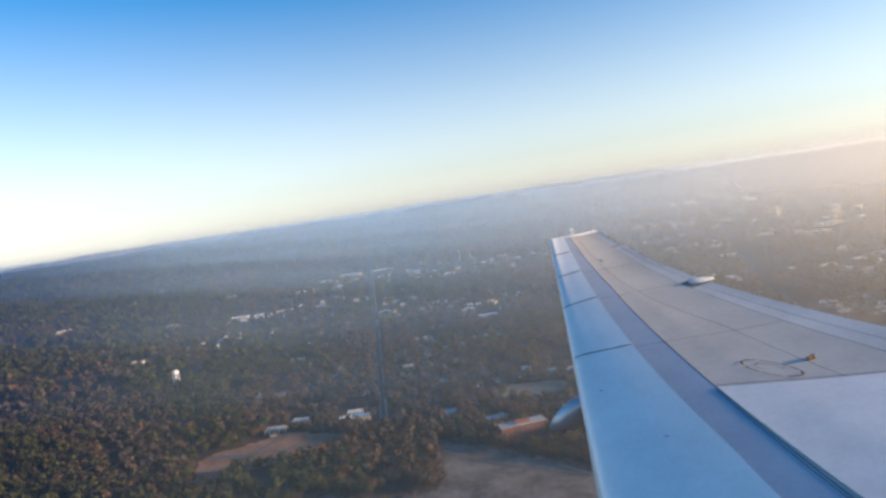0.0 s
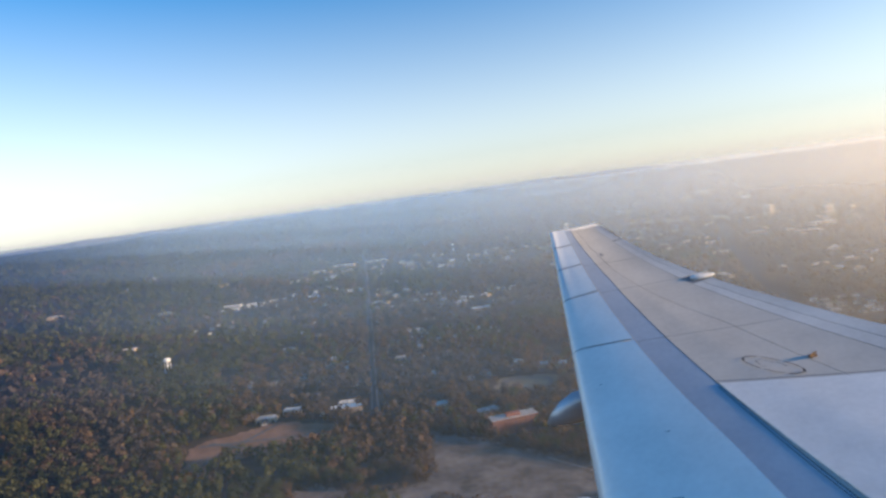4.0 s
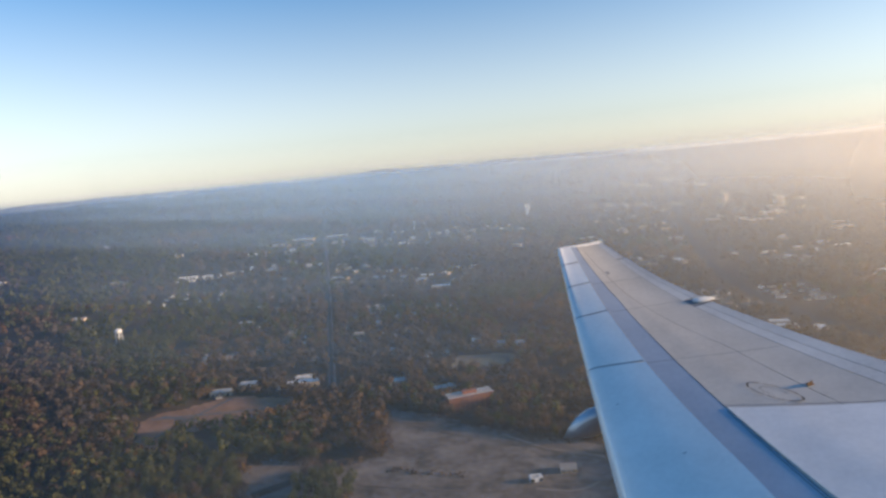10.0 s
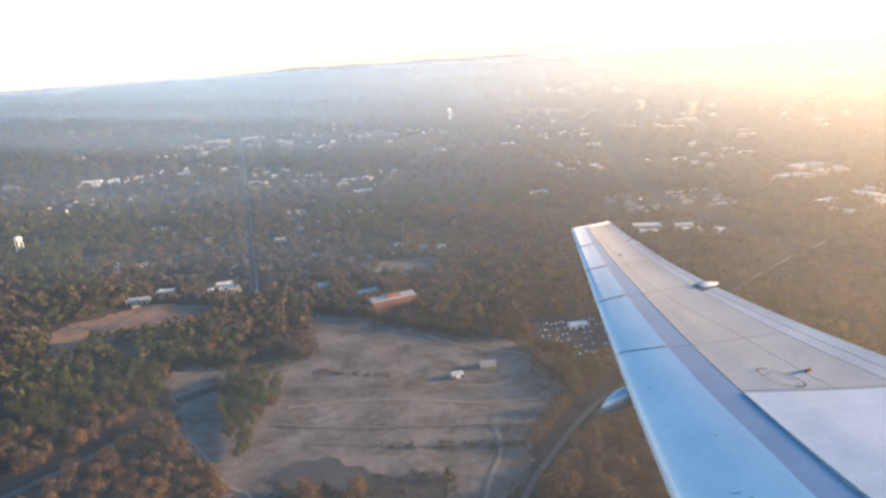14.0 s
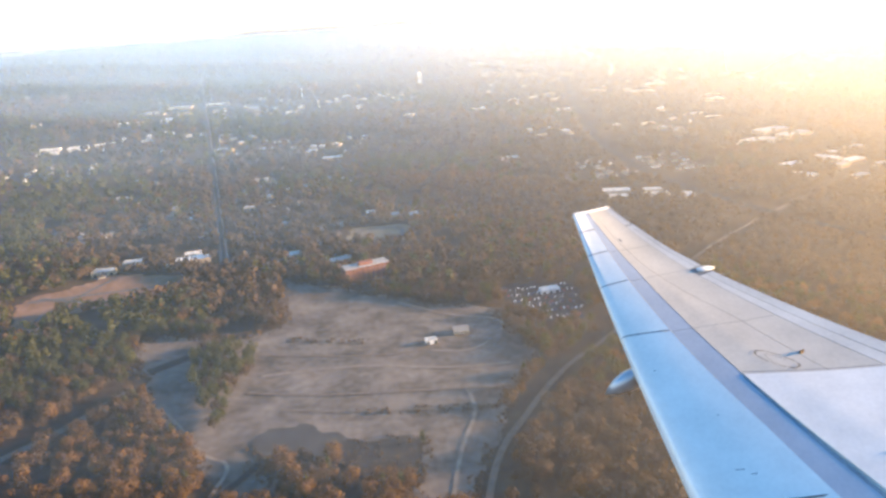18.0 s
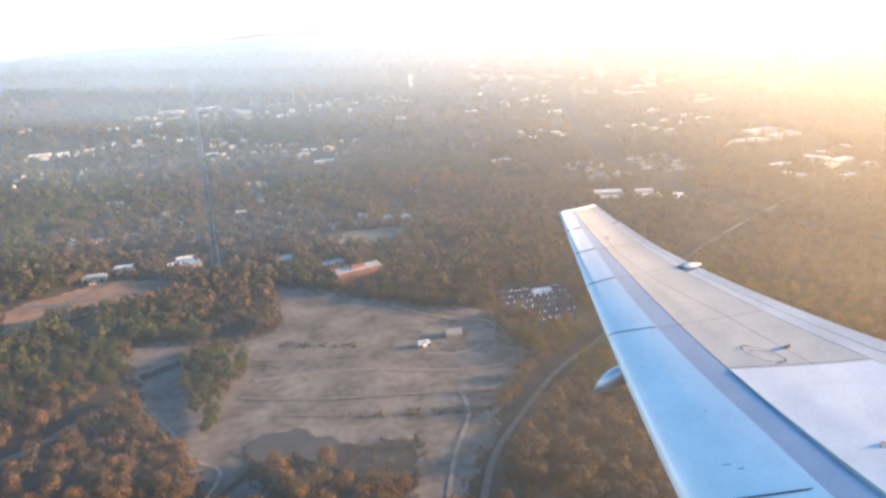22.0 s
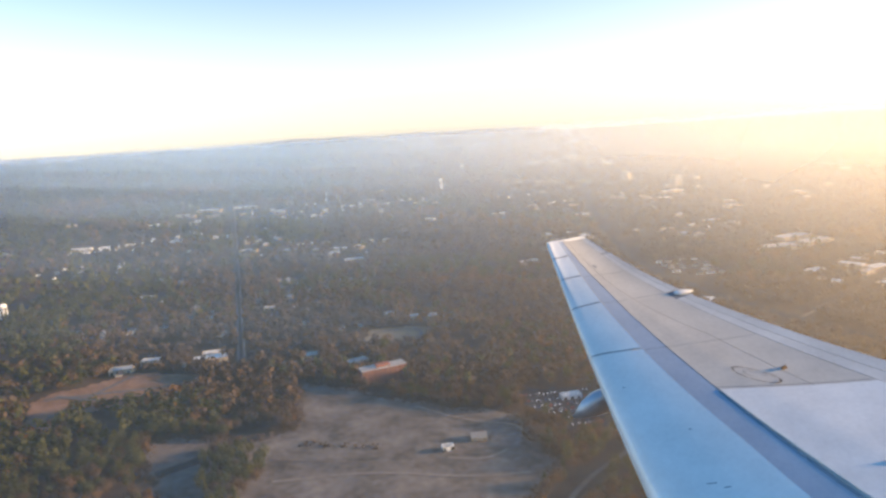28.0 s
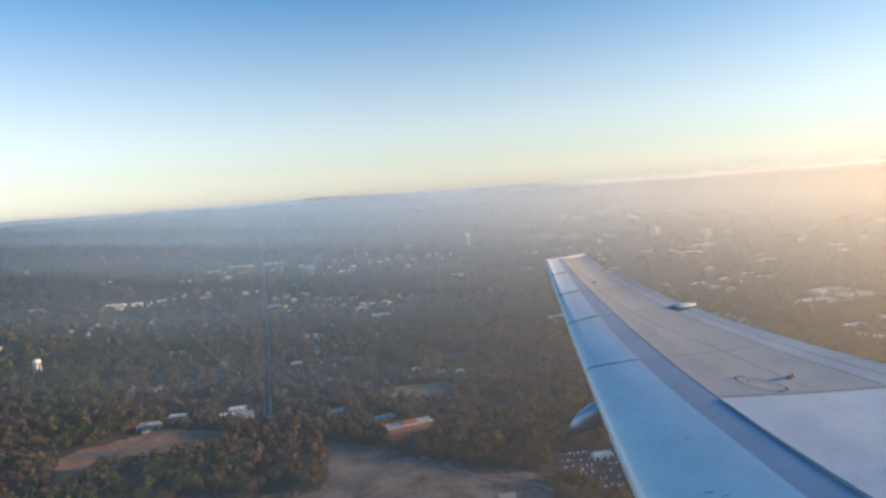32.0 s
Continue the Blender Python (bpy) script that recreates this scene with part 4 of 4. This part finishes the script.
def clear(x, y):
    """Where trees may stand."""
    ok = ~inside(SITE, x, y) | inside(CLUMP, x, y)
    for p in (DIRT, LOT, BALL, FAR_FIELD, WEST_FIELD, POND, BRUSH):
        ok &= ~inside(p, x, y)
    for line, w in ((ROAD_EAST, 14), (ROAD_WEST, 15), (RAILWAY, 8), (CREEK, 20), (DITCH, 13), (HIGHWAY, 26)):
        ok &= off_line(line, x, y) > w
    for s in STREETS:
        ok &= off_line(s, x, y) > 8
    ok &= ~((x > 250) & (x < 530) & (y > 1130) & (y < 1340) & (wave(x, y, 14.0, 3) < 0.25))
    ok &= (wave(x, y, 43.0, 11) + 0.5 * wave(x, y, 17.0, 5) < 0.72) | (np.hypot(x, y) < 560)
    for tx, ty, tr in TAKEN:
        ok &= np.hypot(x - tx, y - ty) > tr
    return ok


def crowns(name, xs, ys, size, leaves, tall, material, label, trunk=False):
    """Many trees as one mesh: every crown is a loose cloud of small leaf clusters with an uneven outline."""
    n = len(xs)
    z0 = land(xs, ys)
    s = size * rng.uniform(0.7, 1.3, n)
    hgt = s * tall * rng.uniform(0.85, 1.2, n)
    d = rng.normal(size=(n, leaves, 3))
    d /= np.linalg.norm(d, axis=2, keepdims=True)
    d *= rng.uniform(0.35, 1.05, (n, leaves, 1)) ** 0.6
    lump = 1 + 0.3 * np.sin(d[..., 0] * 4 + rng.uniform(0, 6, (n, 1))) * np.cos(d[..., 1] * 4 + rng.uniform(0, 6, (n, 1)))
    c = d * lump[..., None] * np.stack([s * 0.5, s * 0.5, hgt * 0.36], -1)[:, None, :]
    c += np.stack([xs, ys, z0 + hgt * 0.62], -1)[:, None, :]
    c = c.reshape(-1, 3)
    face = d.reshape(-1, 3) / np.linalg.norm(d, axis=2).reshape(-1, 1) + 0.32 * rng.normal(size=(len(c), 3))
    e = np.cross(face, rng.normal(size=(len(c), 3)))
    e /= np.linalg.norm(e, axis=1, keepdims=True)
    f = np.cross(face, e)
    f /= np.linalg.norm(f, axis=1, keepdims=True)
    w = (np.repeat(s, leaves) * rng.uniform(0.5, 0.95, len(c)) / leaves ** 0.5)[:, None]
    q = np.stack([c - e * w - f * w * 0.6, c + e * w * 0.8 - f * w, c + e * w + f * w * 0.7, c - e * w * 0.7 + f * w], 1).reshape(-1, 3)
    ob = mesh_from(name, q, np.arange(len(q)).reshape(-1, 4), material)
    return tagged(ob, label, "woodland", kind="stuff")


def scatter(n, r0, r1, power=1.0, west=-66, east=46):
    a = np.radians(rng.uniform(west, east, n))
    r = (rng.uniform(r0 ** (1 + power), r1 ** (1 + power), n)) ** (1 / (1 + power))
    return r * np.sin(a), r * np.cos(a)


def plant(n, r0, r1, size, leaves, power, west=-66, east=46):
    x, y = scatter(n, r0, r1, power, west, east)
    ok = clear(x, y) & (wave(x, y, 55.0, 3) + 0.3 * rng.normal(size=n) > -0.72)      # thin spots in the wood
    x, y = x[ok], y[ok]
    k = wave(x, y, 120.0, 1) + 0.28 * rng.normal(size=len(x)) - 0.0006 * (x + 150)
    hue = wave(x, y, 110.0, 7) + 0.24 * rng.normal(size=len(x))
    for sx, sy in ((-275, 395), (-190, 350), (-60, 350)):       # rust-coloured stands beside the clearing
        hue = hue + 1.5 * np.exp(-((x - sx) ** 2 + (y - sy) ** 2) / 95.0 ** 2)
        k = k - 0.5 * np.exp(-((x - sx) ** 2 + (y - sy) ** 2) / 95.0 ** 2)
    clump = inside(CLUMP, x, y)
    pine = (k > 0.42) | clump
    rust = ~pine & (hue > 0.62)
    bare = ~pine & (hue < -0.25)
    oak = ~(pine | rust | bare)
    crowns("pine_wood", x[pine], y[pine], size * 0.9, leaves, 1.7, PINE, "dark green pines standing among brown oaks")
    crowns("rust_oak_wood", x[rust], y[rust], size, leaves, 1.3, RUST, "rust-orange autumn oaks with thinning crowns")
    crowns("bare_wood", x[bare], y[bare], size, max(8, leaves * 2 // 3), 1.3, BARE, "leafless grey-brown trees in winter")
    crowns("brown_oak_wood", x[oak], y[oak], size * 1.05, leaves, 1.25, OAK, "brown oaks holding their dry leaves")


plant(3300, 320, 700, 10.5, 230, 1.0, -52, 17)
plant(1350, 330, 700, 10.5, 60, 1.0, 17, 46)
plant(20500, 700, 1500, 11.5, 28, 0.8)
plant(14500, 1500, 3000, 17.0, 14, 0.4)
plant(7900, 3000, 4200, 21.0, 9, 0.3)
plant(5100, 4200, 4790, 11.0, 9, 0.3)

# scrub on the clearing and along its edges
sx, sy = rng.uniform(-345, 100, 12000), rng.uniform(335, 770, 12000)
edge = np.minimum(off_line(SITE + SITE[:1], sx, sy), off_line([(-80, 452), (30, 446)], sx, sy) * 1.5)
keep = (edge < 8) | (off_line([(-170, 590), (-90, 575)], sx, sy) < 5) | (inside(BRUSH, sx, sy) & (wave(sx, sy, 9.0, 2) > -0.4))
keep &= off_line(ROAD_EAST, sx, sy) > 6
keep &= (wave(sx, sy, 21.0, 4) > -0.5) & ~inside(POND, sx, sy)
crowns("scrub", sx[keep], sy[keep], 2.4, 12, 0.9, SCRUB, "low dry brown scrub along the sandy clearing")
px, py = rng.uniform(-180, -60, 1500), rng.uniform(385, 450, 1500)
keep = (off_line(POND + POND[:1], px, py) < 5 + 4 * wave(px, py, 9.0, 2)) & (wave(px, py, 13.0, 6) - 0.03 * (py - 420) > -0.1)
crowns("reeds", px[keep], py[keep], 2.2, 14, 0.8, SCRUB, "dark brush round the pond")


# single trees near the clearing
def tree(material, h, w, label, seed, tall):
    rg = random.Random(seed)
    ob = new("tree")
    tagged(ob, label, "tree", "trees round the clearing")
    bm = bmesh.new()
    tube(bm, (0, 0, 0), (0.2, 0.1, h * 0.62), 0.32, 0.14, 7)
    part("trunk", bm, BARK, ob)
    for k in range(6):
        th, z = k * 1.05 + rg.random(), h * rg.uniform(0.32, 0.6)
        bm = bmesh.new()
        tube(bm, (0.1, 0.05, z), (math.cos(th) * w * 0.36, math.sin(th) * w * 0.36, z + h * 0.2), 0.12, 0.04, 5)
        part("limb", bm, BARK, ob)
    r2 = np.random.default_rng(seed)
    n = 240
    d = r2.normal(size=(n, 3))
    d /= np.linalg.norm(d, axis=1, keepdims=True)
    d *= r2.uniform(0.25, 1.0, (n, 1)) ** 0.5 * (1 + 0.3 * np.sin(d[:, :1] * 5 + seed) * np.cos(d[:, 1:2] * 4))
    taper = 1 - tall * (d[:, 2:3] * 0.5 + 0.5) * 0.6
    c = d * (w * 0.5, w * 0.5, h * 0.36) * np.concatenate([taper, taper, np.ones_like(taper)], 1) + (0, 0, h * 0.62)
    face = d / np.linalg.norm(d, axis=1, keepdims=True) + 0.32 * r2.normal(size=(n, 3))
    e = np.cross(face, r2.normal(size=(n, 3)))
    e /= np.linalg.norm(e, axis=1, keepdims=True)
    f = np.cross(face, e)
    f /= np.linalg.norm(f, axis=1, keepdims=True)
    s = r2.uniform(0.45, 0.95, (n, 1)) * w / 9
    q = np.stack([c - e * s, c - f * s * 0.7, c + e * s, c + f * s * 0.7], 1).reshape(-1, 3)
    mesh_from("crown", q, np.arange(len(q)).reshape(-1, 4), material, ob)
    return ob


TREES = [tree(PINE, 17, 8, "tall dark green pine at the clearing's edge", 1, 1.0), tree(PINE, 14, 7, "dark green pine at the clearing's edge", 2, 0.9), tree(OAK, 13, 11, "brown-leaved oak at the clearing's edge", 3, 0.2),
         tree(RUST, 12, 10, "rust-orange oak at the clearing's edge", 4, 0.2), tree(OAK, 11, 9, "small brown oak at the clearing's edge", 5, 0.3)]
for k, t in enumerate(TREES):
    t.matrix_world = pose(-196 + 4 * k, 640 - 6 * k if k < 2 else 790 + 6 * k, 0.1, 0, 0, 40 * k)
spots = []
while len(spots) < 170:
    x, y = rnd.uniform(-370, 130), rnd.uniform(335, 790)
    e = float(off_line(SITE + SITE[:1], np.float64(x), np.float64(y)))
    if e < 26 and bool(clear(np.float64(x), np.float64(y))) and all((x - a) ** 2 + (y - b) ** 2 > 40 for a, b in spots):
        spots.append((x, y))
while len(spots) < 232:         # the grove left standing on the sand
    x, y = rnd.uniform(-262, -186), rnd.uniform(440, 586)
    if bool(inside(CLUMP, np.float64(x), np.float64(y))) and all((x - a) ** 2 + (y - b) ** 2 > 22 for a, b in spots):
        spots.append((x, y))
for x, y in spots:
    copy_thing(rnd.choice(TREES[:3] if bool(inside(CLUMP, np.float64(x), np.float64(y))) else TREES), pose(x, y, 0.1, 0, 0, rnd.uniform(0, 360)))
